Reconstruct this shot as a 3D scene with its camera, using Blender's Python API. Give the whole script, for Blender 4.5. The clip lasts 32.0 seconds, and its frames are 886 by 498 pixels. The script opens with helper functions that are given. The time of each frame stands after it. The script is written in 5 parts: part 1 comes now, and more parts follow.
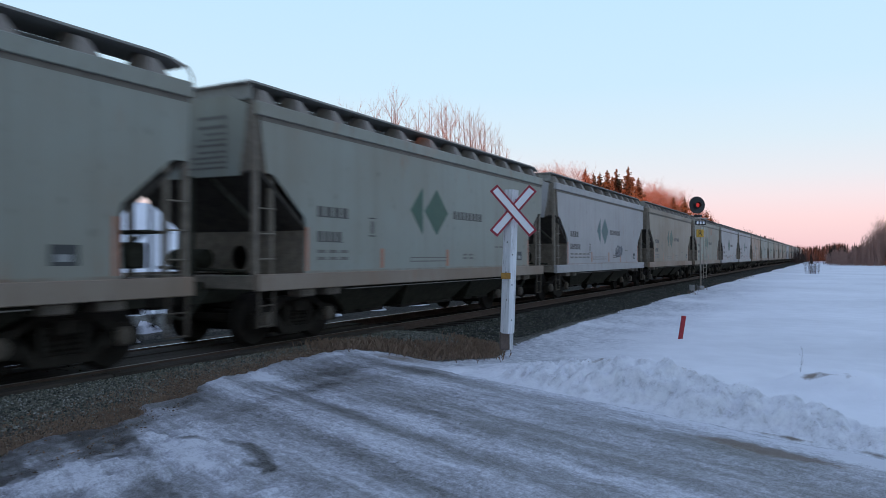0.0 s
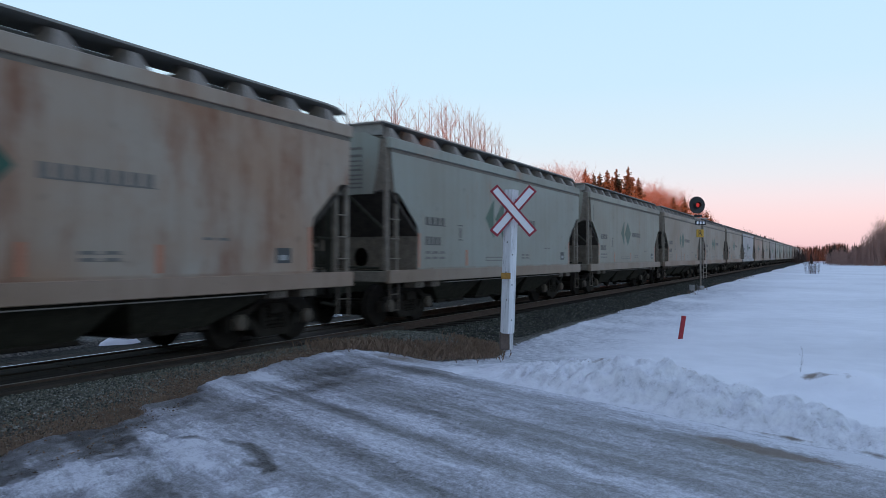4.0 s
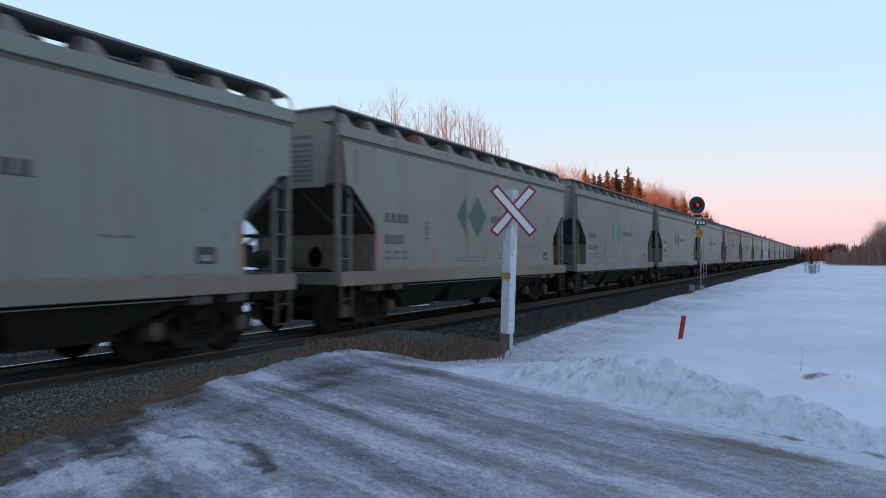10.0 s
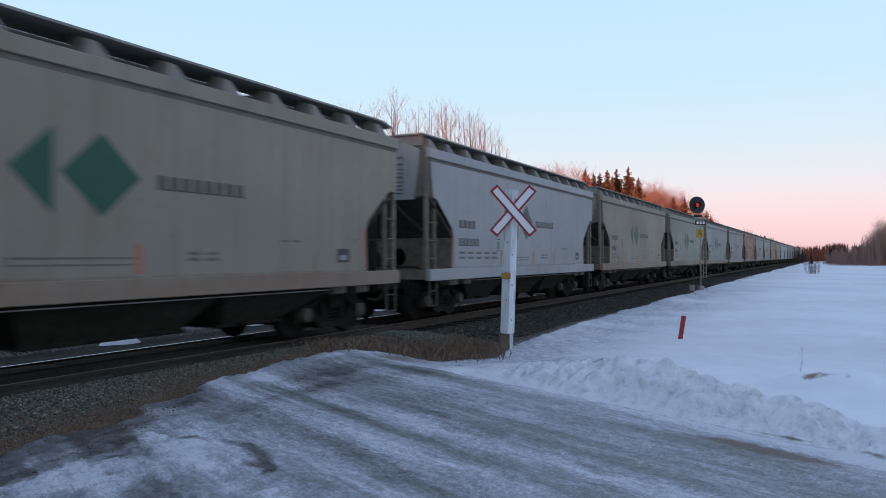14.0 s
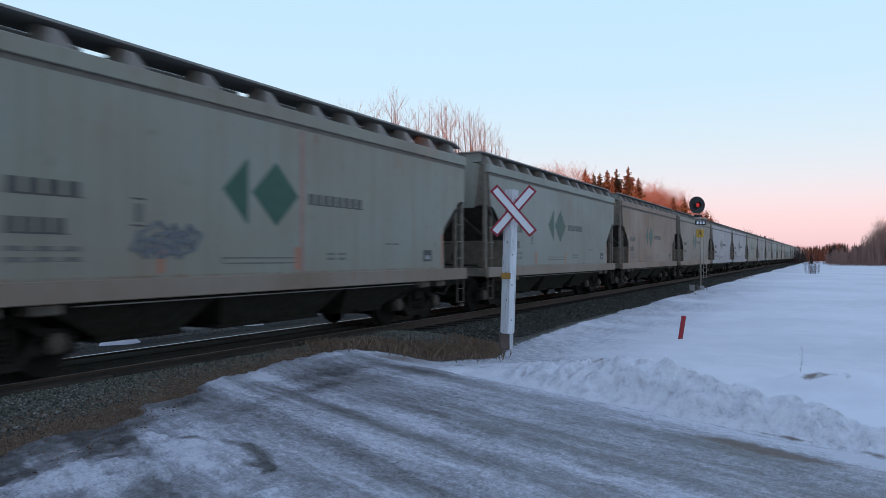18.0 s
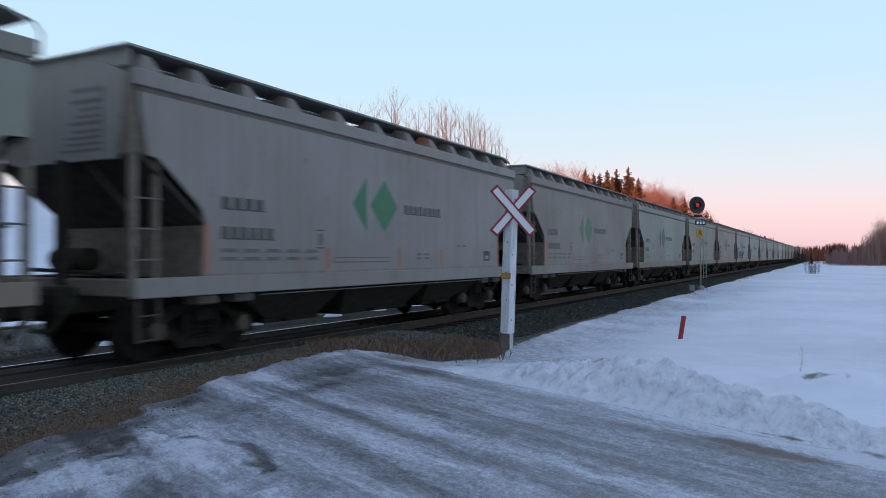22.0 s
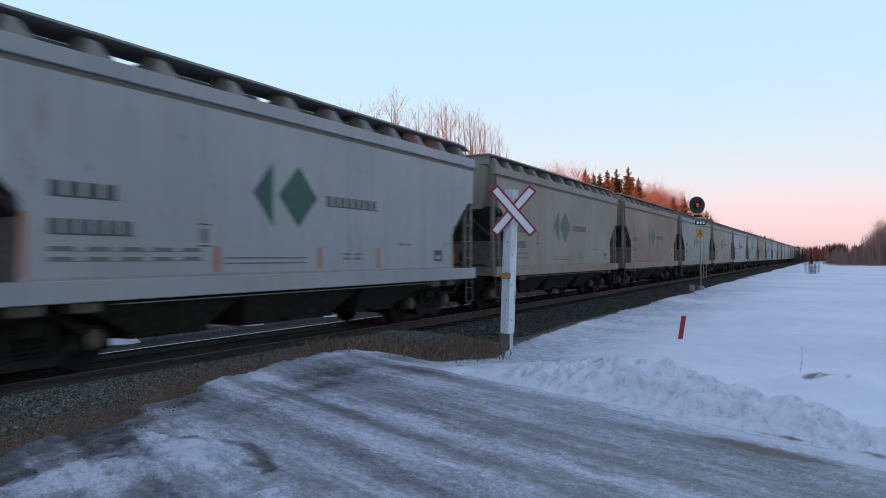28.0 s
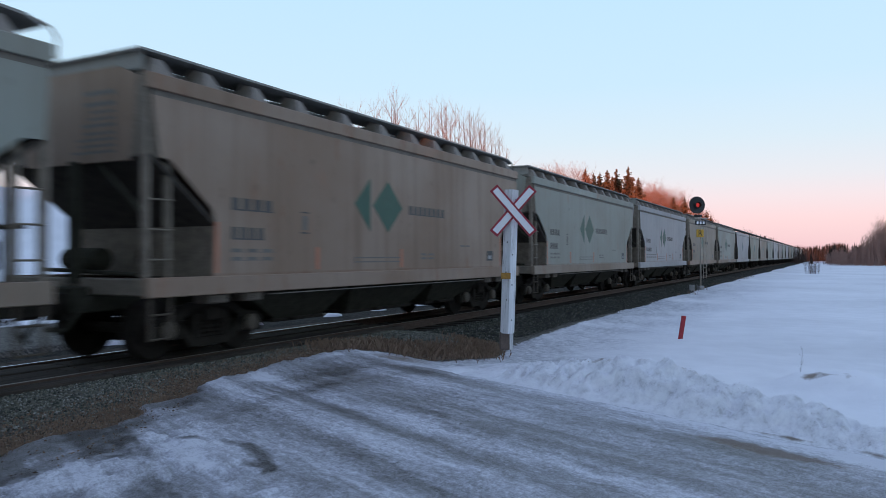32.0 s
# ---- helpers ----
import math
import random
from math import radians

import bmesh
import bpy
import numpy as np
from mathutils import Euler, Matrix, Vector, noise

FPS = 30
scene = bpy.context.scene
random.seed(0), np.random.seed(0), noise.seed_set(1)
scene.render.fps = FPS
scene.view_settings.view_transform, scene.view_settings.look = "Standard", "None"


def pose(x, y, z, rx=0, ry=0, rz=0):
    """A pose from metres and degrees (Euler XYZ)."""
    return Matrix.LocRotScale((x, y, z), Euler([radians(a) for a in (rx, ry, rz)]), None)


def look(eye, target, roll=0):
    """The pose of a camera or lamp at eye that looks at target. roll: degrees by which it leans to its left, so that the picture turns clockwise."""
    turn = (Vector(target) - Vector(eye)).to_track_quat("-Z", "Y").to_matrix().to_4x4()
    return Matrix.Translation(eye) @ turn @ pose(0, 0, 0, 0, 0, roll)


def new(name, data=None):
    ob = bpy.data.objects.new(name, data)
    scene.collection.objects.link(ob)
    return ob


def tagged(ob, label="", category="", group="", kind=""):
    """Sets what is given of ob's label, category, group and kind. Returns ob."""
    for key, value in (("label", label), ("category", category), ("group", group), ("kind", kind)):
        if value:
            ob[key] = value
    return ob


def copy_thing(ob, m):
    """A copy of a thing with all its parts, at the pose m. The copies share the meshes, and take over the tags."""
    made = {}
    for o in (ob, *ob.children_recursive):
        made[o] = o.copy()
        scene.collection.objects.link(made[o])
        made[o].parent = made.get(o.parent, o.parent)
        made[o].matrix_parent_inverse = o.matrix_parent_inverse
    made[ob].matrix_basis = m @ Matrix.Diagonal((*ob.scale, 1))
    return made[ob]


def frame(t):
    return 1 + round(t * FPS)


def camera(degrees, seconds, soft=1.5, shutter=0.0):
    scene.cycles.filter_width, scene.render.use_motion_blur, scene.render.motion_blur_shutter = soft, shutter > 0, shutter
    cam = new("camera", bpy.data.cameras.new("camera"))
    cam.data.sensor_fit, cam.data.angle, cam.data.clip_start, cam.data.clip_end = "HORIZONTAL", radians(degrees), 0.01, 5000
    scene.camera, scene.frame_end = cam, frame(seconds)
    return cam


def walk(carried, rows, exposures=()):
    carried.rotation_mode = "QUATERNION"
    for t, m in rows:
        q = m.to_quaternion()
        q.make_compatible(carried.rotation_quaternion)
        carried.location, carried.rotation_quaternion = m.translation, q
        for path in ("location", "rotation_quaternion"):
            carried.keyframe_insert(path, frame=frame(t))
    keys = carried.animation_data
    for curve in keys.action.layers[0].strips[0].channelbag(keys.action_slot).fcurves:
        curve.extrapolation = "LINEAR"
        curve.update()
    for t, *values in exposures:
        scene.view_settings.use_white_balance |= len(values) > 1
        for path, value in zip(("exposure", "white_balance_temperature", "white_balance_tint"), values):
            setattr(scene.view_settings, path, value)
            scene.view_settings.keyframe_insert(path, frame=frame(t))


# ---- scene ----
# The camera stands at the origin of the plan. x runs along the track, y across it, z = 0 is the top of the rails.
EYE_Z, TURN, RISE, LENS = 1.597, 27.4, 0.57, 61.88
STILL = pose(0, 0, EYE_Z, 90 + RISE, 0, TURN - 90)
cam = camera(LENS, 32.0, soft=0.6, shutter=0.2)
walk(cam, [(0, STILL), (32, STILL)])
scene.view_settings.exposure = 0.0

TRACK_Y = 9.8
CAR = 15.0

# ---------------------------------------------------------------- sky and sun
SUN_ELEV, SUN_HEADING = 3.0, 36.0     # the light travels along this heading, from behind the camera
world = bpy.data.worlds.new("dusk_sky")
scene.world = world
world.use_nodes = True
wn, wl = world.node_tree.nodes, world.node_tree.links
wn.clear()
sky = wn.new("ShaderNodeTexSky")
sky.sky_type = "NISHITA"
sky.sun_disc = False
sky.sun_elevation = radians(SUN_ELEV)
sky.sun_rotation = radians(270 - SUN_HEADING)
coord = wn.new("ShaderNodeTexCoord")
split = wn.new("ShaderNodeSeparateXYZ")
wl.new(coord.outputs["Generated"], split.inputs[0])
ramp = wn.new("ShaderNodeValToRGB")
wl.new(split.outputs["Z"], ramp.inputs[0])
for i, (at, col) in enumerate([(0.0, (0.86, 0.56, 0.61)), (0.02, (1.0, 0.69, 0.72)), (0.045, (1.05, 0.76, 0.78)), (0.075, (0.98, 0.84, 0.88)), (0.10, (0.88, 0.88, 0.94)),
                               (0.15, (0.75, 0.89, 1.0)), (0.22, (0.64, 0.87, 1.06)), (0.36, (0.57, 0.84, 1.09)), (1.0, (0.32, 0.385, 0.74))]):
    el = ramp.color_ramp.elements[i] if i < 2 else ramp.color_ramp.elements.new(at)
    el.position, el.color = at, (*col, 1)
gain = wn.new("ShaderNodeMixRGB")
gain.blend_type = "MIX"
gain.inputs[0].default_value = 0.95
boost = wn.new("ShaderNodeMixRGB")
boost.blend_type = "MULTIPLY"
boost.inputs[0].default_value = 1.0
boost.inputs[2].default_value = (0.13, 0.13, 0.13, 1)
wl.new(sky.outputs[0], boost.inputs[1])
wl.new(boost.outputs[0], gain.inputs[1])
wl.new(ramp.outputs[0], gain.inputs[2])
bg = wn.new("ShaderNodeBackground")
bg.inputs["Strength"].default_value = 1.0
wl.new(gain.outputs[0], bg.inputs[0])
wout = wn.new("ShaderNodeOutputWorld")
wl.new(bg.outputs[0], wout.inputs[0])

sun_data = bpy.data.lights.new("sun", "SUN")
sun_data.energy, sun_data.angle, sun_data.color = 5.0, radians(0.5), (1.0, 0.33, 0.17)
sun = new("sun", sun_data)
sun_way = Vector((math.cos(radians(SUN_HEADING)) * math.cos(radians(SUN_ELEV)),
                  math.sin(radians(SUN_HEADING)) * math.cos(radians(SUN_ELEV)), -math.sin(radians(SUN_ELEV))))
sun.matrix_world = look((-60, -60, 30), Vector((-60, -60, 30)) + sun_way)


# ---------------------------------------------------------------- materials
def nodes_of(name):
    m = bpy.data.materials.new(name)
    m.use_nodes = True
    nt = m.node_tree
    return m, nt.nodes, nt.links, nt.nodes["Principled BSDF"]


def tex(n, l, kind, vec, **values):
    t = n.new(kind)
    for k, v in values.items():
        t.inputs[k.replace("_", " ")].default_value = v
    l.new(vec, t.inputs["Vector"])
    return t


def ramp_of(n, l, fac, stops):
    r = n.new("ShaderNodeValToRGB")
    for i, (at, col) in enumerate(stops):
        el = r.color_ramp.elements[i] if i < 2 else r.color_ramp.elements.new(at)
        el.position = at
        el.color = (*col, 1) if len(col) == 3 else col
    l.new(fac, r.inputs[0])
    return r.outputs[0]


def grey(v):
    return (v, v, v)


def mix(n, l, fac, a, b, blend="MIX"):
    m = n.new("ShaderNodeMixRGB")
    m.blend_type = blend
    for sock, v in zip(m.inputs, (fac, a, b)):
        if isinstance(v, (int, float)):
            sock.default_value = v
        elif isinstance(v, tuple):
            sock.default_value = (*v, 1)
        else:
            l.new(v, sock)
    return m.outputs[0]


def math_node(n, l, op, a, b=0.0):
    m = n.new("ShaderNodeMath")
    m.operation = op
    for sock, v in zip(m.inputs, (a, b)):
        if isinstance(v, (int, float)):
            sock.default_value = v
        else:
            l.new(v, sock)
    return m.outputs[0]


def mapped(n, l, scale=(1, 1, 1), turn=(0, 0, 0), shift=None, space="Object"):
    c = n.new("ShaderNodeTexCoord")
    m = n.new("ShaderNodeMapping")
    m.inputs["Scale"].default_value = scale
    m.inputs["Rotation"].default_value = turn
    l.new(c.outputs[space], m.inputs["Vector"])
    if shift is not None:
        l.new(shift, m.inputs["Location"])
    return m.outputs[0]


def bump(n, l, bsdf, height, strength, distance):
    b = n.new("ShaderNodeBump")
    b.inputs["Strength"].default_value = strength
    b.inputs["Distance"].default_value = distance
    l.new(height, b.inputs["Height"])
    l.new(b.outputs[0], bsdf.inputs["Normal"])


def plain(name, col, rough=0.6, metal=0.0, vary=0.25, scale=6.0, relief=0.2, spec=0.5):
    """A surface of one colour with grain and stains at two scales."""
    m, n, l, b = nodes_of(name)
    v = mapped(n, l)
    fine = tex(n, l, "ShaderNodeTexNoise", v, Scale=scale * 6, Detail=4.0)
    wide = tex(n, l, "ShaderNodeTexNoise", v, Scale=scale, Detail=3.0)
    both = mix(n, l, 0.5, fine.outputs["Fac"], wide.outputs["Fac"])
    lo, hi = tuple(c * (1 - vary) for c in col), tuple(min(1, c * (1 + vary)) for c in col)
    l.new(ramp_of(n, l, both, [(0.3, lo), (0.7, hi)]), b.inputs["Base Color"])
    b.inputs["Roughness"].default_value = rough
    b.inputs["Metallic"].default_value = metal
    b.inputs["Specular IOR Level"].default_value = spec
    if relief:
        bump(n, l, b, both, relief, 0.01)
    return m


def paint_material(name, col, stain, streak=0.3, rust=0.0, rust_col=(0.22, 0.075, 0.03), patch=1.1):
    """Weathered freight-car paint: vertical dirt streaks, blotches, rust runs."""
    m, n, l, b = nodes_of(name)
    info = n.new("ShaderNodeObjectInfo")
    comb = n.new("ShaderNodeCombineXYZ")
    off = math_node(n, l, "MULTIPLY", info.outputs["Random"], 37.0)
    l.new(off, comb.inputs[0])
    l.new(off, comb.inputs[2])
    runs = tex(n, l, "ShaderNodeTexNoise", mapped(n, l, (3.2, 3.2, 0.12), shift=comb.outputs[0]), Scale=1.0, Detail=6.0, Roughness=0.65)
    blot = tex(n, l, "ShaderNodeTexNoise", mapped(n, l, (0.35, 0.35, 0.5), shift=comb.outputs[0]), Scale=1.0, Detail=5.0)
    grit = tex(n, l, "ShaderNodeTexNoise", mapped(n, l, (9, 9, 5)), Scale=1.0, Detail=5.0)
    base = mix(n, l, ramp_of(n, l, blot.outputs["Fac"], [(0.35, grey(0)), (0.68, grey(1))]), col, stain)
    dirty = tuple(c * k for c, k in zip(stain, (0.66, 0.60, 0.55)))
    base = mix(n, l, math_node(n, l, "MULTIPLY", ramp_of(n, l, runs.outputs["Fac"], [(0.48, grey(0)), (0.72, grey(1))]), streak), base, dirty)
    if rust:
        rr = tex(n, l, "ShaderNodeTexNoise", mapped(n, l, (patch, patch, patch * 0.3), shift=comb.outputs[0]), Scale=1.0, Detail=8.0, Roughness=0.7)
        lo = 0.66 - 0.3 * rust
        base = mix(n, l, ramp_of(n, l, rr.outputs["Fac"], [(lo, grey(0)), (lo + 0.13, grey(1))]), base, rust_col)
    # scattered rust: short runs below chips, and a rusty seam above the sill
    chips = tex(n, l, "ShaderNodeTexNoise", mapped(n, l, (2.6, 2.6, 0.55), shift=comb.outputs[0]), Scale=1.0, Detail=9.0, Roughness=0.72)
    few = tex(n, l, "ShaderNodeTexNoise", mapped(n, l, (0.5, 0.5, 0.8), shift=comb.outputs[0]), Scale=1.0, Detail=2.0)
    k = math_node(n, l, "MULTIPLY", ramp_of(n, l, chips.outputs["Fac"], [(0.57, grey(0)), (0.70, grey(0.8))]), ramp_of(n, l, few.outputs["Fac"], [(0.42, grey(0)), (0.62, grey(1))]))
    base = mix(n, l, k, base, (0.30, 0.165, 0.105))
    where = n.new("ShaderNodeSeparateXYZ")
    spot = n.new("ShaderNodeTexCoord")
    l.new(spot.outputs["Object"], where.inputs[0])
    seam = math_node(n, l, "ABSOLUTE", math_node(n, l, "SUBTRACT", where.outputs["Z"], 1.315))
    seam = math_node(n, l, "MULTIPLY", ramp_of(n, l, seam, [(0.012, grey(1)), (0.035, grey(0))]), ramp_of(n, l, chips.outputs["Fac"], [(0.36, grey(0)), (0.62, grey(0.5))]))
    base = mix(n, l, seam, base, (0.20, 0.105, 0.065))
    speck = ramp_of(n, l, grit.outputs["Fac"], [(0.62, grey(1.0)), (0.75, grey(0.8))])
    l.new(mix(n, l, 1.0, base, speck, "MULTIPLY"), b.inputs["Base Color"])
    l.new(ramp_of(n, l, blot.outputs["Fac"], [(0.3, grey(0.52)), (0.7, grey(0.68))]), b.inputs["Roughness"])
    b.inputs["Specular IOR Level"].default_value = 0.22
    dents = tex(n, l, "ShaderNodeTexNoise", mapped(n, l, (1.3, 1.3, 0.7), shift=comb.outputs[0]), Scale=1.0, Detail=2.0)
    bump(n, l, b, math_node(n, l, "ADD", math_node(n, l, "MULTIPLY", grit.outputs["Fac"], 0.12), math_node(n, l, "MULTIPLY", dents.outputs["Fac"], 0.9)), 0.5, 0.02)
    return m


# roof grime, with the shade below the running board added to its colour
ROOF_GRIME_SHADE = plain("roof_grime_and_shade", (0.08, 0.078, 0.069), 0.95, 0.0, 0.4, spec=0.05)
BRACKET = plain("bracket_paint", (0.22, 0.19, 0.16), 0.8, 0.0, 0.35)
# dark brown for the sloped end sheets and the far cars' end frames
SLOPE = plain("sloped_end_dark", (0.062, 0.052, 0.043), 0.9, 0.0, 0.4, spec=0.15)
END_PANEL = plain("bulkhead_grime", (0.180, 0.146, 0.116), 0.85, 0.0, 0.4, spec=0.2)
LADDER = plain("grimy_ladder", (0.175, 0.145, 0.112), 0.8, 0.0, 0.35, spec=0.2)
# darker than the paint: the shadow line under the top chord, as colour
CHORD_SHADE = plain("gutter_shade", (0.170, 0.148, 0.126), 0.85, 0.0, 0.3, spec=0.2)
LIP = plain("worn_flange", (0.17, 0.150, 0.130), 0.8, 0.0, 0.35, 2, spec=0.1)
STEP = plain("grimy_step", (0.085, 0.068, 0.052), 0.85, 0.0, 0.35, spec=0.15)
PAD = plain("grimy_pad", (0.120, 0.098, 0.078), 0.85, 0.0, 0.4, spec=0.15)
END_GRIME = plain("grimy_end_paint", (0.205, 0.170, 0.134), 0.8, 0.0, 0.4, spec=0.2)
DARK_STEEL = plain("dark_steel", (0.035, 0.032, 0.030), 0.75, 0.2, 0.4)
UNDER = plain("underframe_grime", (0.046, 0.043, 0.032), 0.95, 0.0, 0.4, spec=0.06)
TRUCK_IRON = plain("truck_iron", (0.030, 0.025, 0.020), 0.95, 0.0, 0.4, 8, spec=0.08)
WHEEL_STEEL = plain("wheel_steel", (0.028, 0.023, 0.019), 0.9, 0.0, 0.3, 8, spec=0.12)
TREAD = plain("polished_steel", (0.62, 0.62, 0.64), 0.22, 1.0, 0.1, 4, 0.02)
# near railhead: the dark train's reflection is put into the steel's colour
TREAD_DARK_REFLECTION = plain("steel_dark_reflection", (0.20, 0.17, 0.15), 0.5, 0.6, 0.3, 4, 0.05)
RAIL_SIDE = plain("rusty_rail", (0.075, 0.045, 0.032), 0.85, 0.1, 0.3)
GRATING = plain("walkway_grating", (0.26, 0.25, 0.225), 0.8, 0.0, 0.25)
LOGO_GREEN = plain("logo_green", (0.014, 0.078, 0.050), 0.5, 0, 0.2)
LOGO_BRIGHT = plain("logo_bright_green", (0.03, 0.165, 0.075), 0.5, 0, 0.2)
LOGO_FADED = plain("logo_faded", (0.07, 0.13, 0.125), 0.6, 0, 0.2)
INK = plain("stencil_black", (0.075, 0.068, 0.060), 0.6, 0, 0.3)
INK_SOFT = plain("stencil_worn", (0.14, 0.125, 0.11), 0.6, 0, 0.25)
ORANGE = plain("reflector_orange", (0.40, 0.15, 0.08), 0.5, 0, 0.3)
PLACARD = plain("placard_dark", (0.05, 0.052, 0.05), 0.6, 0, 0.1)
PLACARD_LINE = plain("placard_line", (0.30, 0.30, 0.29), 0.6, 0, 0.1)
PINK_LINE = plain("faded_red_paint", (0.34, 0.165, 0.135), 0.6, 0, 0.35)
SIGN_WHITE = plain("sign_white", (0.72, 0.72, 0.74), 0.45, 0, 0.06, 5, 0.05)
SIGN_RED = plain("sign_red", (0.30, 0.018, 0.035), 0.5, 0, 0.2, 5, 0.05)
YELLOW = plain("yellow_plate", (0.52, 0.29, 0.03), 0.5, 0, 0.15)
OCHRE = plain("ochre_plate", (0.30, 0.15, 0.02), 0.6, 0, 0.3, 20)
BLACK = plain("black_paint", (0.02, 0.02, 0.021), 0.5, 0, 0.2)
MAST = plain("mast_paint", (0.37, 0.315, 0.265), 0.6, 0.1, 0.3)
STAKE_RED = plain("stake_red", (0.33, 0.02, 0.03), 0.5, 0, 0.25)
CONCRETE = plain("concrete", (0.30, 0.29, 0.28), 0.9, 0, 0.2)
GRAFFITI = plain("spray_paint", (0.135, 0.142, 0.155), 0.6, 0, 0.2)
BARK_PALE = plain("aspen_bark", (0.13, 0.095, 0.08), 0.9, 0, 0.25)
TWIG = plain("bare_twigs", (0.27, 0.175, 0.15), 0.9, 0, 0.25)
BUSH_TWIG = plain("willow_twigs", (0.30, 0.125, 0.073), 0.9, 0, 0.25)
SPRUCE_BARK = plain("spruce_bark", (0.10, 0.07, 0.05), 0.9, 0, 0.25)
# orange-brown needles: the low sun's warmth is put into the base colour
SUN_WARMED_NEEDLES = plain("sun_warmed_needles", (0.175, 0.098, 0.048), 0.9, 0, 0.4, 1.5)
# far needles and twigs coloured darker to tone down the sun on them
DIMMED_NEEDLES = plain("dimmed_needles", (0.040, 0.030, 0.023), 0.95, 0, 0.4, 1.5, spec=0.1)
DIMMED_TWIG = plain("dimmed_twigs", (0.092, 0.062, 0.052), 0.95, 0, 0.25, spec=0.1)
# the same twigs made lighter, to look lit where the sun is blocked
LIGHTENED_TWIG = plain("lightened_twigs", (0.30, 0.185, 0.150), 0.95, 0, 0.25, spec=0.1)
DRY_GRASS = plain("dry_grass", (0.20, 0.132, 0.092), 0.9, 0, 0.3, 3)
TIE_WOOD = plain("creosote_wood", (0.034, 0.028, 0.023), 0.95, 0, 0.3, spec=0.1)

m, n, l, b = nodes_of("red_lamp")
b.inputs["Base Color"].default_value = (0.3, 0.01, 0.01, 1)
b.inputs["Emission Color"].default_value = (1.0, 0.06, 0.05, 1)
b.inputs["Emission Strength"].default_value = 0.34
RED_LAMP = m


def post_paint():
    m, n, l, b = nodes_of("peeling_white_paint")
    v = mapped(n, l, (14, 14, 1.4))
    g = tex(n, l, "ShaderNodeTexNoise", v, Scale=1.5, Detail=7.0, Roughness=0.7)
    c = ramp_of(n, l, g.outputs["Fac"], [(0.30, (0.22, 0.20, 0.18)), (0.42, (0.62, 0.62, 0.63)), (0.7, (0.78, 0.78, 0.80))])
    l.new(c, b.inputs["Base Color"])
    b.inputs["Roughness"].default_value = 0.6
    bump(n, l, b, g.outputs["Fac"], 0.4, 0.01)
    return m


POST_WHITE = post_paint()


def plank_wood():
    m, n, l, b = nodes_of("weathered_plank")
    info = n.new("ShaderNodeObjectInfo")
    v = mapped(n, l, (0.6, 9, 9))
    g = tex(n, l, "ShaderNodeTexNoise", v, Scale=2.0, Detail=7.0, Roughness=0.7)
    c = ramp_of(n, l, g.outputs["Fac"], [(0.3, (0.030, 0.024, 0.019)), (0.7, (0.100, 0.080, 0.066))])
    tint = ramp_of(n, l, info.outputs["Random"], [(0, grey(0.7)), (1, grey(1.1))])
    l.new(mix(n, l, 1.0, c, tint, "MULTIPLY"), b.inputs["Base Color"])
    b.inputs["Roughness"].default_value = 0.95
    b.inputs["Specular IOR Level"].default_value = 0.1
    bump(n, l, b, g.outputs["Fac"], 0.5, 0.01)
    return m


PLANK = plank_wood()


def gravel_material(name, tones, scale=22.0):
    m, n, l, b = nodes_of(name)
    v = mapped(n, l)
    cell = tex(n, l, "ShaderNodeTexVoronoi", v, Scale=scale)
    wide = tex(n, l, "ShaderNodeTexNoise", v, Scale=0.9, Detail=5.0)
    col = ramp_of(n, l, cell.outputs["Color"], [(0.2, tones[0]), (0.5, tones[1]), (0.8, tones[2])])
    shade = ramp_of(n, l, wide.outputs["Fac"], [(0.35, grey(0.65)), (0.65, grey(1.1))])
    l.new(mix(n, l, 1.0, col, shade, "MULTIPLY"), b.inputs["Base Color"])
    b.inputs["Roughness"].default_value = 0.95
    b.inputs["Specular IOR Level"].default_value = 0.1
    inv = math_node(n, l, "SUBTRACT", 1.0, cell.outputs["Distance"])
    bump(n, l, b, inv, 0.9, 0.03)
    return m


BALLAST = gravel_material("ballast_gravel", [(0.014, 0.014, 0.011), (0.032, 0.031, 0.025), (0.066, 0.062, 0.052)])


def stone_material(name, tones):
    m, n, l, b = nodes_of(name)
    geo = n.new("ShaderNodeNewGeometry")
    col = ramp_of(n, l, geo.outputs["Random Per Island"], list(zip((0.0, 0.35, 0.65, 0.88, 1.0), tones)))
    g = tex(n, l, "ShaderNodeTexNoise", mapped(n, l), Scale=60.0, Detail=3.0)
    l.new(mix(n, l, 1.0, col, ramp_of(n, l, g.outputs["Fac"], [(0.3, grey(0.75)), (0.7, grey(1.1))]), "MULTIPLY"), b.inputs["Base Color"])
    b.inputs["Roughness"].default_value = 0.95
    b.inputs["Specular IOR Level"].default_value = 0.15
    return m


STONE = stone_material("crossing_gravel", [(0.042, 0.043, 0.035), (0.112, 0.120, 0.098), (0.180, 0.164, 0.126), (0.225, 0.226, 0.198), (0.34, 0.33, 0.30)])
BALLAST_STONE = stone_material("ballast_stone", [(0.026, 0.028, 0.023), (0.058, 0.062, 0.050), (0.085, 0.078, 0.060), (0.125, 0.128, 0.11), (0.22, 0.22, 0.20)])
CLOD = stone_material("brown_grit", [(0.062, 0.045, 0.031), (0.148, 0.101, 0.066), (0.225, 0.150, 0.096), (0.27, 0.196, 0.140), (0.36, 0.30, 0.25)])

ROAD_TURN = 65.0      # heading of the road, degrees from the track


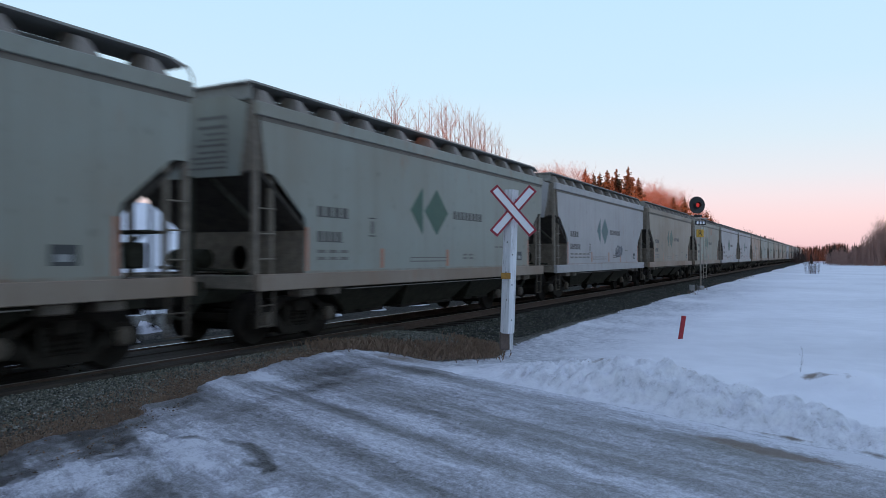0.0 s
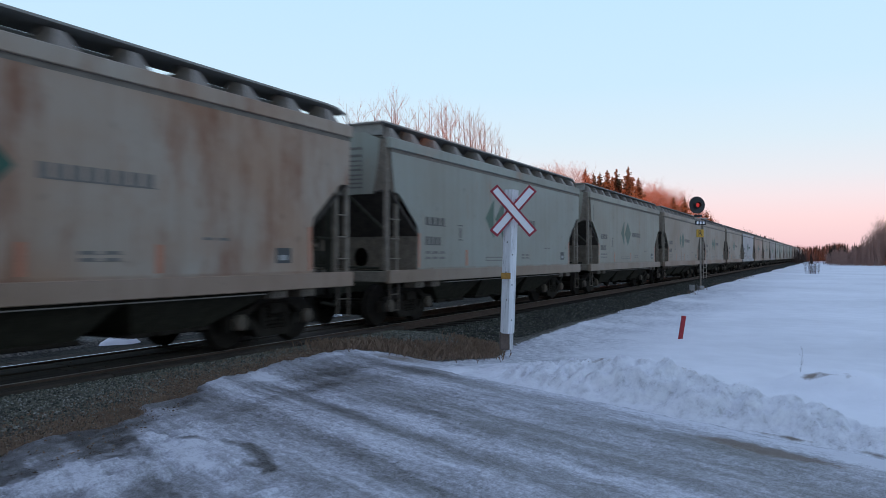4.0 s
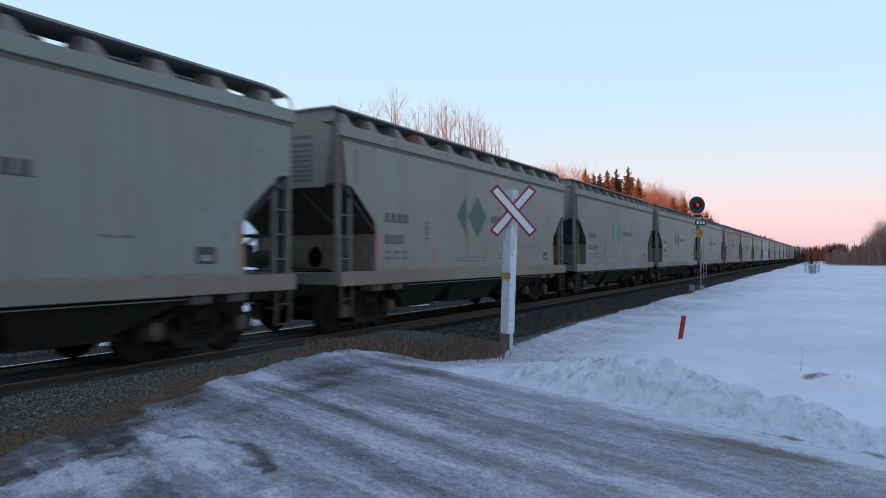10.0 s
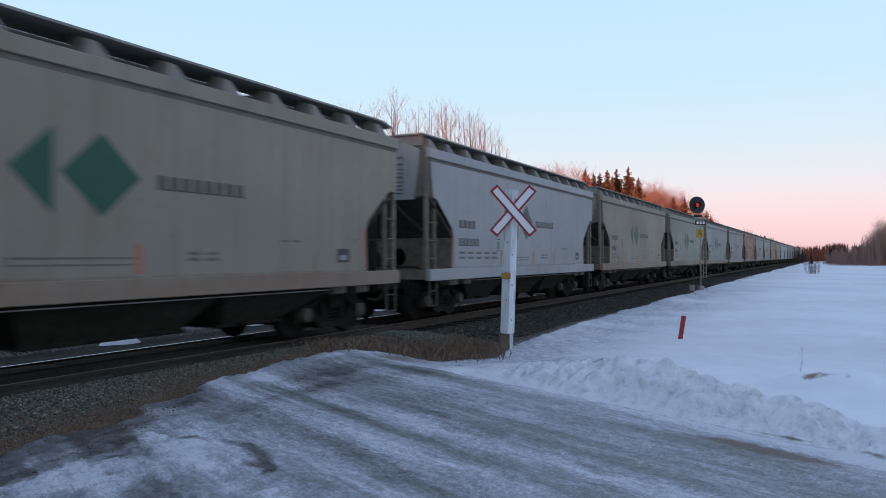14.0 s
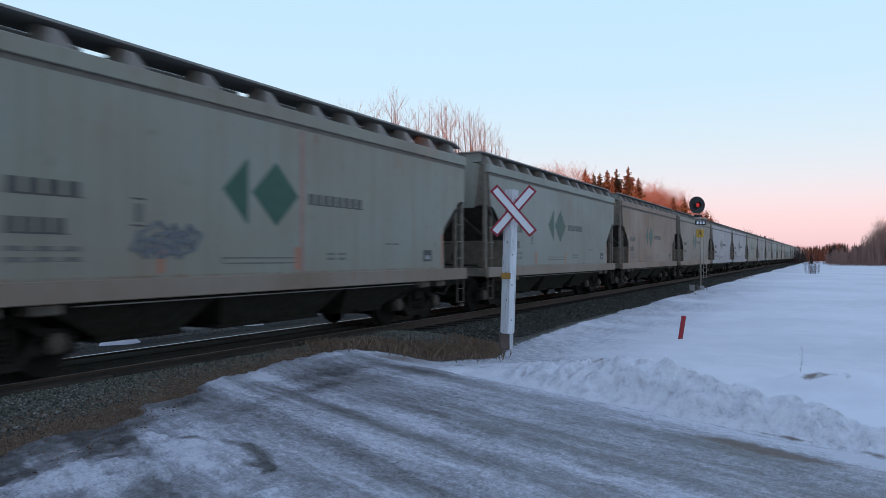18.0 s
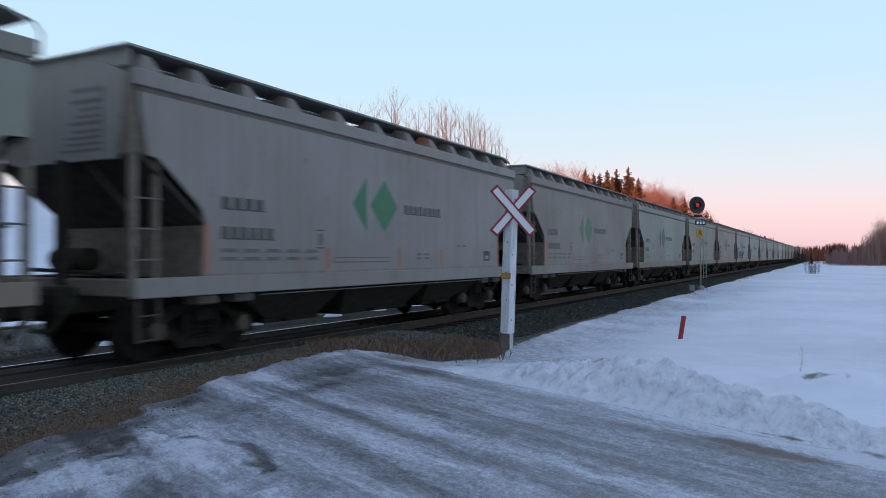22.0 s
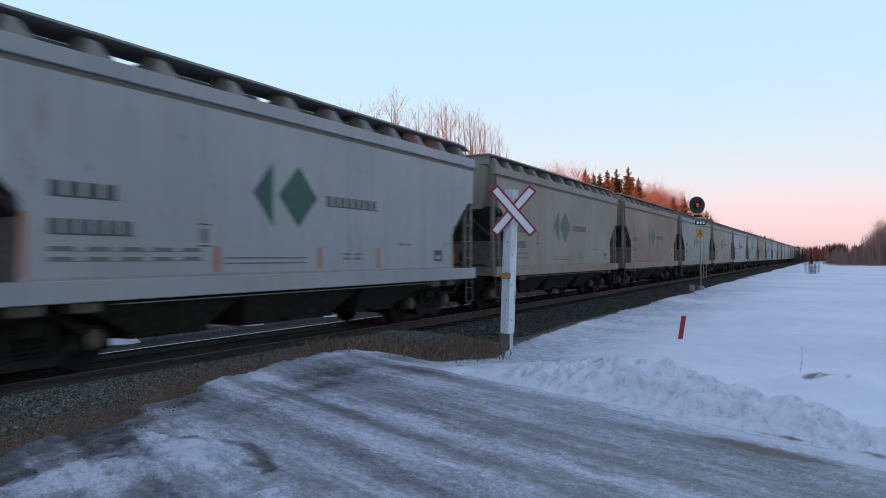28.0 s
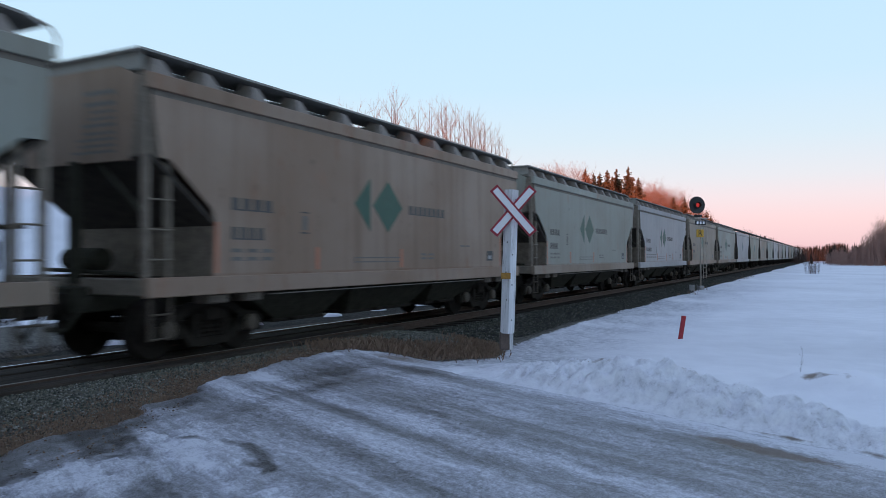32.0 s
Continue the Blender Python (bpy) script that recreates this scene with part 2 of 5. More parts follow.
def ground_material():
    """Old snow, with gravel and dry grass where the mask says so."""
    m, n, l, b = nodes_of("old_snow")
    v = mapped(n, l)
    fine = tex(n, l, "ShaderNodeTexNoise", v, Scale=9.0, Detail=7.0, Roughness=0.65)
    mid = tex(n, l, "ShaderNodeTexNoise", v, Scale=1.6, Detail=5.0)
    wide = tex(n, l, "ShaderNodeTexNoise", v, Scale=0.12, Detail=4.0)
    snow = ramp_of(n, l, mid.outputs["Fac"], [(0.3, (0.765, 0.775, 0.80)), (0.7, (0.83, 0.84, 0.865))])
    snow = mix(n, l, 1.0, snow, ramp_of(n, l, wide.outputs["Fac"], [(0.35, grey(0.84)), (0.65, grey(1.0))]), "MULTIPLY")
    cell = tex(n, l, "ShaderNodeTexVoronoi", v, Scale=24.0)
    stones = ramp_of(n, l, cell.outputs["Color"], [(0.2, (0.036, 0.034, 0.027)), (0.55, (0.088, 0.081, 0.064)), (0.85, (0.155, 0.142, 0.116))])
    mask = n.new("ShaderNodeAttribute")
    mask.attribute_name = "gravel"
    dirt = n.new("ShaderNodeAttribute")
    dirt.attribute_name = "dirt"
    wob = math_node(n, l, "MULTIPLY", math_node(n, l, "SUBTRACT", fine.outputs["Fac"], 0.5), 1.0)
    k = ramp_of(n, l, math_node(n, l, "ADD", mask.outputs["Fac"], wob), [(0.45, grey(0)), (0.58, grey(1))])
    dk = ramp_of(n, l, math_node(n, l, "ADD", dirt.outputs["Fac"], wob), [(0.4, grey(0)), (0.9, grey(1))])
    chunk = tex(n, l, "ShaderNodeTexNoise", v, Scale=6.0, Detail=9.0, Roughness=0.75)
    rough = n.new("ShaderNodeAttribute")
    rough.attribute_name = "rough"
    near_bank = rough.outputs["Fac"]
    # dirty ploughed snow; shaded pits and lit ridges are put into its colour
    packed_relief_shade = ramp_of(n, l, chunk.outputs["Fac"], [(0.36, (0.58, 0.585, 0.60)), (0.46, (0.81, 0.825, 0.86)), (0.58, (0.93, 0.945, 0.97))])
    snow = mix(n, l, near_bank, snow, packed_relief_shade)
    worn = n.new("ShaderNodeAttribute")
    worn.attribute_name = "worn"
    glaze = ramp_of(n, l, chunk.outputs["Fac"], [(0.36, (0.34, 0.35, 0.38)), (0.50, (0.52, 0.53, 0.56)), (0.64, (0.74, 0.75, 0.77))])
    snow = mix(n, l, worn.outputs["Fac"], snow, glaze)
    snow = mix(n, l, dk, snow, (0.24, 0.20, 0.165))
    l.new(mix(n, l, k, snow, stones), b.inputs["Base Color"])
    b.inputs["Roughness"].default_value = 0.75
    b.inputs["Specular IOR Level"].default_value = 0.3
    h = math_node(n, l, "MULTIPLY", mix(n, l, 0.4, fine.outputs["Fac"], mid.outputs["Fac"]), 0.6)
    h = math_node(n, l, "ADD", h, math_node(n, l, "MULTIPLY", math_node(n, l, "MULTIPLY", chunk.outputs["Fac"], math_node(n, l, "MAXIMUM", near_bank, worn.outputs["Fac"])), 2.2))
    h = mix(n, l, k, h, math_node(n, l, "SUBTRACT", 1.0, cell.outputs["Distance"]))
    bump(n, l, b, h, 0.7, 0.055)
    return m


SNOW = ground_material()


def ice_material():
    """Packed ice with frosty tyre tracks along the road, wet grey sheets and sand."""
    m, n, l, b = nodes_of("icy_road")
    turn = (0, 0, radians(-ROAD_TURN))
    v = mapped(n, l)
    along = n.new("ShaderNodeTexCoord")
    rot = n.new("ShaderNodeMapping")
    rot.vector_type = "TEXTURE"
    rot.inputs["Rotation"].default_value = (0, 0, radians(ROAD_TURN))
    l.new(along.outputs["Object"], rot.inputs["Vector"])
    squash = n.new("ShaderNodeMapping")
    squash.inputs["Scale"].default_value = (0.16, 2.0, 1.0)
    l.new(rot.outputs[0], squash.inputs["Vector"])
    tracks = tex(n, l, "ShaderNodeTexNoise", squash.outputs[0], Scale=1.0, Detail=6.0, Roughness=0.6, Distortion=0.3)
    squash2 = n.new("ShaderNodeMapping")
    squash2.inputs["Scale"].default_value = (3.2, 12.0, 1.0)
    l.new(rot.outputs[0], squash2.inputs["Vector"])
    lines = tex(n, l, "ShaderNodeTexNoise", squash2.outputs[0], Scale=1.0, Detail=8.0, Roughness=0.82)
    fine = tex(n, l, "ShaderNodeTexNoise", v, Scale=16.0, Detail=7.0, Roughness=0.75)
    blot = tex(n, l, "ShaderNodeTexNoise", v, Scale=0.55, Detail=6.0, Roughness=0.6)
    wet = n.new("ShaderNodeAttribute")
    wet.attribute_name = "wet"
    sand = n.new("ShaderNodeAttribute")
    sand.attribute_name = "sand"
    f = mix(n, l, 0.42, tracks.outputs["Fac"], lines.outputs["Fac"])
    speck = tex(n, l, "ShaderNodeTexNoise", v, Scale=42.0, Detail=4.0, Roughness=0.8)
    crisp = ramp_of(n, l, fine.outputs["Fac"], [(0.40, grey(0)), (0.60, grey(1))])
    grain = ramp_of(n, l, speck.outputs["Fac"], [(0.40, grey(0)), (0.60, grey(1))])
    f = math_node(n, l, "ADD", f, math_node(n, l, "MULTIPLY", math_node(n, l, "SUBTRACT", crisp, 0.5), 0.085))
    f = math_node(n, l, "ADD", f, math_node(n, l, "MULTIPLY", math_node(n, l, "SUBTRACT", grain, 0.5), 0.085))
    f = math_node(n, l, "ADD", f, math_node(n, l, "MULTIPLY", math_node(n, l, "SUBTRACT", blot.outputs["Fac"], 0.5), 0.22))
    frost = n.new("ShaderNodeAttribute")
    frost.attribute_name = "frost"
    f = math_node(n, l, "SUBTRACT", f, math_node(n, l, "MULTIPLY", math_node(n, l, "MULTIPLY", wet.outputs["Fac"], ramp_of(n, l, fine.outputs["Fac"], [(0.35, grey(1)), (0.62, grey(0.55))])), 0.15))
    dry = math_node(n, l, "SUBTRACT", 1.0, math_node(n, l, "MULTIPLY", wet.outputs["Fac"], 0.85))
    f = math_node(n, l, "ADD", f, math_node(n, l, "MULTIPLY", math_node(n, l, "MULTIPLY", frost.outputs["Fac"], dry), 0.11))
    col = ramp_of(n, l, f, [(0.33, (0.075, 0.070, 0.064)), (0.425, (0.170, 0.167, 0.164)), (0.50, (0.285, 0.284, 0.290)), (0.58, (0.43, 0.435, 0.465)), (0.71, (0.72, 0.735, 0.775))])
    sw = math_node(n, l, "ADD", sand.outputs["Fac"], math_node(n, l, "MULTIPLY", math_node(n, l, "SUBTRACT", fine.outputs["Fac"], 0.5), 2.0))
    col = mix(n, l, ramp_of(n, l, sw, [(0.5, grey(0)), (0.95, grey(0.85))]), col, (0.15, 0.105, 0.07))
    l.new(col, b.inputs["Base Color"])
    l.new(ramp_of(n, l, f, [(0.38, grey(0.28)), (0.56, grey(0.7))]), b.inputs["Roughness"])
    b.inputs["Specular IOR Level"].default_value = 0.4
    bump(n, l, b, mix(n, l, 0.5, f, mix(n, l, 0.5, fine.outputs["Fac"], speck.outputs["Fac"])), 0.85, 0.045)
    return m


ICE = ice_material()


# ---------------------------------------------------------------- mesh tools
class Shape:
    """Collects vertices and faces of one mesh."""

    def __init__(self):
        self.v, self.f = [], []

    def add(self, verts, faces):
        o = len(self.v)
        self.v += [tuple(p) for p in verts]
        self.f += [tuple(i + o for i in face) for face in faces]
        return self

    def box(self, x0, x1, y0, y1, z0, z1, c=0.0):
        """A box with chamfered edges of width c."""
        if c <= 0:
            p = [(x, y, z) for x in (x0, x1) for y in (y0, y1) for z in (z0, z1)]
            return self.add(p, [(0, 1, 3, 2), (4, 6, 7, 5), (0, 4, 5, 1), (2, 3, 7, 6), (0, 2, 6, 4), (1, 5, 7, 3)])
        bm = bmesh.new()
        bmesh.ops.create_cube(bm, size=1.0)
        for q in bm.verts:
            q.co = Vector(((x0 + x1) / 2 + q.co.x * (x1 - x0), (y0 + y1) / 2 + q.co.y * (y1 - y0), (z0 + z1) / 2 + q.co.z * (z1 - z0)))
        bmesh.ops.bevel(bm, geom=bm.edges[:], offset=c, segments=1, affect="EDGES")
        bm.verts.index_update()
        self.add([q.co for q in bm.verts], [[q.index for q in f.verts] for f in bm.faces])
        bm.free()
        return self

    def prism(self, outline, axis, a, b):
        """A closed outline in the plane across axis, drawn from a to b. Outline pairs: x: (y, z), y: (x, z), z: (x, y)."""
        k = len(outline)
        put = {"x": lambda p, s: (s, p[0], p[1]), "y": lambda p, s: (p[0], s, p[1]), "z": lambda p, s: (p[0], p[1], s)}[axis]
        verts = [put(p, a) for p in outline] + [put(p, b) for p in outline]
        faces = [tuple(range(k)), tuple(range(2 * k - 1, k - 1, -1))]
        faces += [(i, k + i, k + (i + 1) % k, (i + 1) % k) for i in range(k)]
        return self.add(verts, faces)

    def tube(self, p, q, r0, r1=None, sides=10, caps=True):
        """A round bar from p to q."""
        p, q = Vector(p), Vector(q)
        r1 = r0 if r1 is None else r1
        d = (q - p).normalized()
        u = d.orthogonal().normalized()
        w = d.cross(u)
        ring = [math.cos(2 * math.pi * i / sides) * u + math.sin(2 * math.pi * i / sides) * w for i in range(sides)]
        verts = [p + r0 * e for e in ring] + [q + r1 * e for e in ring]
        faces = [(i, (i + 1) % sides, sides + (i + 1) % sides, sides + i) for i in range(sides)]
        if caps:
            faces += [tuple(range(sides - 1, -1, -1)), tuple(range(sides, 2 * sides))]
        return self.add(verts, faces)

    def lathe(self, centre, axis, profile, sides=20):
        """Rings of (along, radius) round an axis through centre."""
        c, d = Vector(centre), Vector(axis).normalized()
        u = d.orthogonal().normalized()
        w = d.cross(u)
        verts, faces = [], []
        for s, r in profile:
            verts += [c + d * s + r * (math.cos(2 * math.pi * i / sides) * u + math.sin(2 * math.pi * i / sides) * w) for i in range(sides)]
        for j in range(len(profile) - 1):
            faces += [(j * sides + i, j * sides + (i + 1) % sides, (j + 1) * sides + (i + 1) % sides, (j + 1) * sides + i) for i in range(sides)]
        faces += [tuple(range(sides - 1, -1, -1)), tuple(range((len(profile) - 1) * sides, len(profile) * sides))]
        return self.add(verts, faces)

    def mesh(self, name, material, smooth=False):
        me = bpy.data.meshes.new(name)
        me.from_pydata(self.v, [], self.f)
        bm = bmesh.new()
        bm.from_mesh(me)
        bmesh.ops.recalc_face_normals(bm, faces=bm.faces[:])
        bm.to_mesh(me)
        bm.free()
        for mat in (material if isinstance(material, (list, tuple)) else [material]):
            me.materials.append(mat)
        if smooth:
            me.polygons.foreach_set("use_smooth", [True] * len(me.polygons))
        return me


def part(name, shape, material, parent=None, label="", at=None, smooth=False):
    data = shape if isinstance(shape, bpy.types.Mesh) else shape.mesh(name, material, smooth)
    ob = new(name, data)
    if parent is not None:
        ob.parent = parent
    if at is not None:
        ob.matrix_basis = at
    if label:
        ob["label"] = label
    return ob


def thing(name, at, label, category, group="", kind=""):
    ob = new(name)
    ob.empty_display_size = 0.3
    ob.matrix_basis = at
    return tagged(ob, label, category, group, kind)


def fbm(x, y, s, seed=0.0):
    return noise.fractal(Vector((x * s + seed, y * s - seed, seed * 0.37)), 1.0, 2.0, 4)


# ---------------------------------------------------------------- ground
RB = Vector((8.95, 2.91))            # a point on the road's snowy edge
RE = Vector((math.cos(radians(ROAD_TURN)), math.sin(radians(ROAD_TURN))))
RN = Vector((RE.y, -RE.x))


def lerp_table(x, table):
    return float(np.interp(x, [t[0] for t in table], [t[1] for t in table]))


def smooth01(a, b, x):
    k = min(1.0, max(0.0, (x - a) / (b - a)))
    return k * k * (3 - 2 * k)


GRAVEL_EDGE = [(-40, 6.3), (1.5, 6.3), (4.05, 6.48), (5.3, 6.62), (5.9, 6.80), (6.5, 6.93), (7.3, 7.40), (9.0, 7.58), (10.2, 7.76), (11.2, 7.62), (12.3, 6.7), (13.7, 6.1), (15.2, 6.4), (17.6, 6.63), (38, 6.8), (120, 6.8)]
# where the white crust on the road gives way to dirty thaw ice
THAW_EDGE = [(-40, 5.6), (3.6, 5.50), (4.0, 5.50), (4.3, 5.42), (4.8, 5.76), (5.1, 5.98), (6.2, 6.42), (7.0, 7.1), (7.4, 7.4), (9, 7.6), (40, 7.6)]
CRUST_LIP = [(4.96, 5.22), (5.06, 4.85), (5.04, 4.62), (4.97, 4.36), (4.77, 4.16), (4.56, 3.89)]
CREST = [(-9, 0.5), (-3.5, 0.56), (-2.81, 0.77), (-2.27, 0.83), (-1.7, 0.86), (-0.87, 0.95), (-0.05, 0.94), (0.82, 0.95), (2.45, 1.6)]
CREST_Z = [(-9, -0.08), (-3.5, -0.05), (-2.81, 0.04), (-2.27, 0.10), (-1.7, 0.155), (-0.87, 0.235), (-0.05, 0.22), (0.4, 0.14), (0.82, 0.04), (1.6, -0.07), (2.45, -0.17), (3.2, -0.25)]


def ground_height(x, y):
    q = RN.x * (x - RB.x) + RN.y * (y - RB.y)
    w = RE.x * (x - RB.x) + RE.y * (y - RB.y)
    field = -0.50 - 0.25 * smooth01(20, 180, x) * smooth01(6, -30, y) + 0.05 * fbm(x, y, 0.15, 3.1) + 0.25 * fbm(x, y, 0.018, 7.7) * smooth01(40, 160, abs(x) + abs(y))
    field += 0.12 * smooth01(5.0, 6.6, y)
    road = -0.15
    side = smooth01(-0.2, 1.6, q)
    z = road + (field - road) * side
    # ploughed ridge along the road
    if -14 < w < 3.2 and 0.0 < q < 3.0:
        top = lerp_table(w, CREST)
        rise = max(0.0, lerp_table(w, CREST_Z) - (road + (field - road) * smooth01(-0.2, 1.6, top)))
        z += rise * (smooth01(0.12, top, q) ** 0.75 if q < top else smooth01(top + 1.0, top, q))
    if -5 < w < 0.4 and 3.4 < q < 6.4:
        z += 0.27 * math.exp(-((q - 4.85 + 0.1 * w) / 0.5) ** 2) * smooth01(0.3, -0.9, w) * (1 + 0.7 * fbm(x, y, 1.6, 2.6))
    # far side of the road
    z += smooth01(-11.0, -15.0, q) * 0.25
    # the gravel along the crossing
    if 6.0 < y < TRACK_Y and x < 17:
        k = smooth01(16.5, 14.0, x)
        z += (-0.06 - z) * k * smooth01(6.3, 8.2, y)
    o = abs(y - TRACK_Y)
    if o < 3.8:
        k = smooth01(14.0, 15.8, x)
        reach = 0.85 + (2.75 - 0.85) * k if y < TRACK_Y else 3.0
        z += (-1.1 - z) * smooth01(reach + 0.35, reach - 0.05, o)
    if y > TRACK_Y + 3:
        z += 5.2 * smooth01(TRACK_Y + 7, TRACK_Y + 30, y) * smooth01(80, 30, x) + 0.4 * smooth01(TRACK_Y + 8, TRACK_Y + 40, y)
    return z + 0.012 * fbm(x, y, 1.5, 5.0)


def spaced(lo, fine0, fine1, hi, step, grow):
    out = list(np.arange(fine0, fine1, step))
    s, x = step, fine1
    while x < hi:
        out.append(x)
        s *= grow
        x += s
    out.append(hi)
    s, x = step * grow, fine0 - step * grow
    while x > lo:
        out.insert(0, x)
        s *= grow
        x -= s
    out.insert(0, lo)
    return out


def sheet(name, xs, ys, height, material, masks, label, place=None):
    place = place or (lambda a, c: (a, c))
    verts, vals = [], {k: [] for k in masks}
    for c in ys:
        for a in xs:
            x, y = place(a, c)
            verts.append((x, y, height(x, y)))
            for k, fn in masks.items():
                vals[k].append(fn(x, y))
    w = len(xs)
    faces = [(j * w + i, j * w + i + 1, (j + 1) * w + i + 1, (j + 1) * w + i) for j in range(len(ys) - 1) for i in range(w - 1)]
    me = bpy.data.meshes.new(name)
    me.from_pydata(verts, [], faces)
    me.materials.append(material)
    me.polygons.foreach_set("use_smooth", [True] * len(me.polygons))
    for k, v in vals.items():
        at = me.attributes.new(k, "FLOAT", "POINT")
        at.data.foreach_set("value", v)
    return tagged(new(name, me), label, name, kind="structure")


def gravel_mask(x, y):
    if x > 40 or y < 5 or y > 19:
        return 0.0
    if y > TRACK_Y:
        return 0.5 + (17.8 - y) * 0.8
    if x > 26:
        return 0.0
    e = lerp_table(x, GRAVEL_EDGE)
    return 0.5 + (y - e + 0.22) * 1.8


def dirt_mask(x, y):
    q = RN.x * (x - RB.x) + RN.y * (y - RB.y)
    w = RE.x * (x - RB.x) + RE.y * (y - RB.y)
    if 9.5 < x < 13.5 and 5.2 < y < 8.0:
        return 0.85 * math.exp(-(((x - 11.1) / 1.3) ** 2 + ((y - 6.7) / 0.5) ** 2))
    if not (-12 < w < 3):
        return 0.0
    top = lerp_table(w, CREST)
    d = (0.52 + 0.45 * fbm(x, y, 2.2, 4.1)) * math.exp(-((q - top - 0.05) / 0.14) ** 2) * smooth01(1.2, 0.5, w) * smooth01(-2.6, -1.4, w)
    d += (0.75 + 0.5 * fbm(x, y, 2.6, 4.6)) * math.exp(-((q - 4.75 + 0.1 * w) / 0.11) ** 2) * (smooth01(-0.5, -0.65, w) * smooth01(-1.5, -1.2, w) + 0.5 * smooth01(-1.8, -2.0, w) * smooth01(-3.0, -2.4, w))
    return d + (0.75 + 0.5 * fbm(x, y, 3.0, 8.2)) * math.exp(-((q - 0.17) / 0.035) ** 2) * smooth01(-2.0, -2.6, w)


def rough_mask(x, y):
    q = RN.x * (x - RB.x) + RN.y * (y - RB.y)
    w = RE.x * (x - RB.x) + RE.y * (y - RB.y)
    if not (-12 < w < 4 and -1 < q < 5):
        return 0.0
    return math.exp(-((q - lerp_table(w, CREST) + 0.35) / 0.5) ** 2) * smooth01(4.2, 1.2, w)


def worn_mask(x, y):
    """Thawed and refrozen snow beside the ballast and round the sign."""
    if not (9 < x < 75 and -2 < y < 7.6):
        return 0.0
    near = smooth01(2.6 - 0.02 * (x - 14), 6.4, y) * smooth01(75, 40, x)
    return max(0.0, min(1.0, near * (0.75 + 0.8 * fbm(x, y, 0.5, 8.8) + 0.5 * fbm(x, y, 2.0, 1.8))))


def bank_inside(x, y):
    q = RN.x * (x - RB.x) + RN.y * (y - RB.y)
    w = RE.x * (x - RB.x) + RE.y * (y - RB.y)
    return smooth01(0.02, 0.18, q) * smooth01(2.55, 2.2, q) * smooth01(-6.9, -6.3, w) * smooth01(2.7, 2.2, w)


def bank_height(x, y):
    """The rugged ploughed bank, in chunks and crumbs."""
    q = RN.x * (x - RB.x) + RN.y * (y - RB.y)
    w = RE.x * (x - RB.x) + RE.y * (y - RB.y)
    k = bank_inside(x, y)
    top = lerp_table(w, CREST)
    a = smooth01(0.15, 0.45, q) * smooth01(top + 0.7, top + 0.1, q) * (0.25 + 0.75 * smooth01(2.2, 0.8, w))
    chunk = 0.55 - 2.2 * abs(noise.noise(Vector((x * 2.9, y * 2.9, 3.0))))
    crumb = 0.55 - 2.2 * abs(noise.noise(Vector((x * 6.5, y * 6.5, 6.0))))
    rug = 0.10 * fbm(x, y, 1.3, 1.7) + 0.13 * chunk + 0.065 * crumb + 0.016 * noise.noise(Vector((x * 13, y * 13, 2.0))) + 0.006 * noise.noise(Vector((x * 25, y * 25, 2.0)))
    return ground_height(x, y) + (0.004 + a * rug) * k - 0.05 * (1 - k)


sheet("ground", spaced(-1400, 1.5, 17.0, 3500, 0.10, 1.06), spaced(-1500, -2.5, 8.6, 2500, 0.10, 1.07), lambda x, y: ground_height(x, y) - 0.26 * bank_inside(x, y), SNOW,
      {"gravel": gravel_mask, "dirt": dirt_mask, "rough": rough_mask, "worn": worn_mask}, "old settled snow over a flat field beside the railway")


def road_place(a, c):
    return RB.x + RN.x * a + RE.x * c, RB.y + RN.y * a + RE.y * c


sheet("snow_bank", list(np.arange(0.0, 2.6, 0.035)), list(np.arange(-7, 2.8, 0.035)), bank_height, SNOW,
      {"gravel": lambda x, y: 0.0, "dirt": dirt_mask, "rough": rough_mask, "worn": worn_mask}, "rugged ploughed snow bank with dirt along its crest", road_place)


def road_height(x, y):
    q = RN.x * (x - RB.x) + RN.y * (y - RB.y)
    lift = 0.06 * smooth01(0.35, -0.35, q) - 0.02
    e = lerp_table(x, GRAVEL_EDGE)
    e += 0.16 * fbm(x, y, 1.1, 3.7) + 0.09 * fbm(x, y, 4.0, 1.2)
    lift -= 0.09 * smooth01(e - 0.16, e + 0.10, y)
    lift -= 0.10 * smooth01(-11.5, -12.2, q) + 0.16 * smooth01(0.10, 0.24, q)
    rut = 0.014 * math.sin(q * 5.4 + 0.6 * fbm(x, y, 0.3)) * smooth01(1.0, -0.5, q)
    left = smooth01(-3.9, -5.0, q)
    n1 = fbm(x, y, 1.9, 9.3) + 0.4 * fbm(x, y, 6.0, 6.1)
    crust = left * (0.034 * smooth01(-0.12, 0.0, n1) + 0.045 * max(0.0, fbm(x, y, 4.5, 3.3)) + 0.014 * noise.noise(Vector((x * 13, y * 13, 4.0)))) * smooth01(0.15, -0.2, y - lerp_table(x, THAW_EDGE))
    crust += 0.012 * fbm(x, y, 2.5, 2.2) + 0.010 * noise.noise(Vector((x * 9, y * 9, 1.0))) + 0.006 * noise.noise(Vector((x * 17, y * 17, 7.0)))
    return ground_height(x, y) + lift + rut + crust


def lip_distance(x, y):
    best = 9.0
    for (x0, y0), (x1, y1) in zip(CRUST_LIP, CRUST_LIP[1:]):
        t = ((x - x0) * (x1 - x0) + (y - y0) * (y1 - y0)) / ((x1 - x0) ** 2 + (y1 - y0) ** 2)
        t = min(1.0, max(0.0, t))
        best = min(best, math.hypot(x - x0 - t * (x1 - x0), y - y0 - t * (y1 - y0)))
    return best


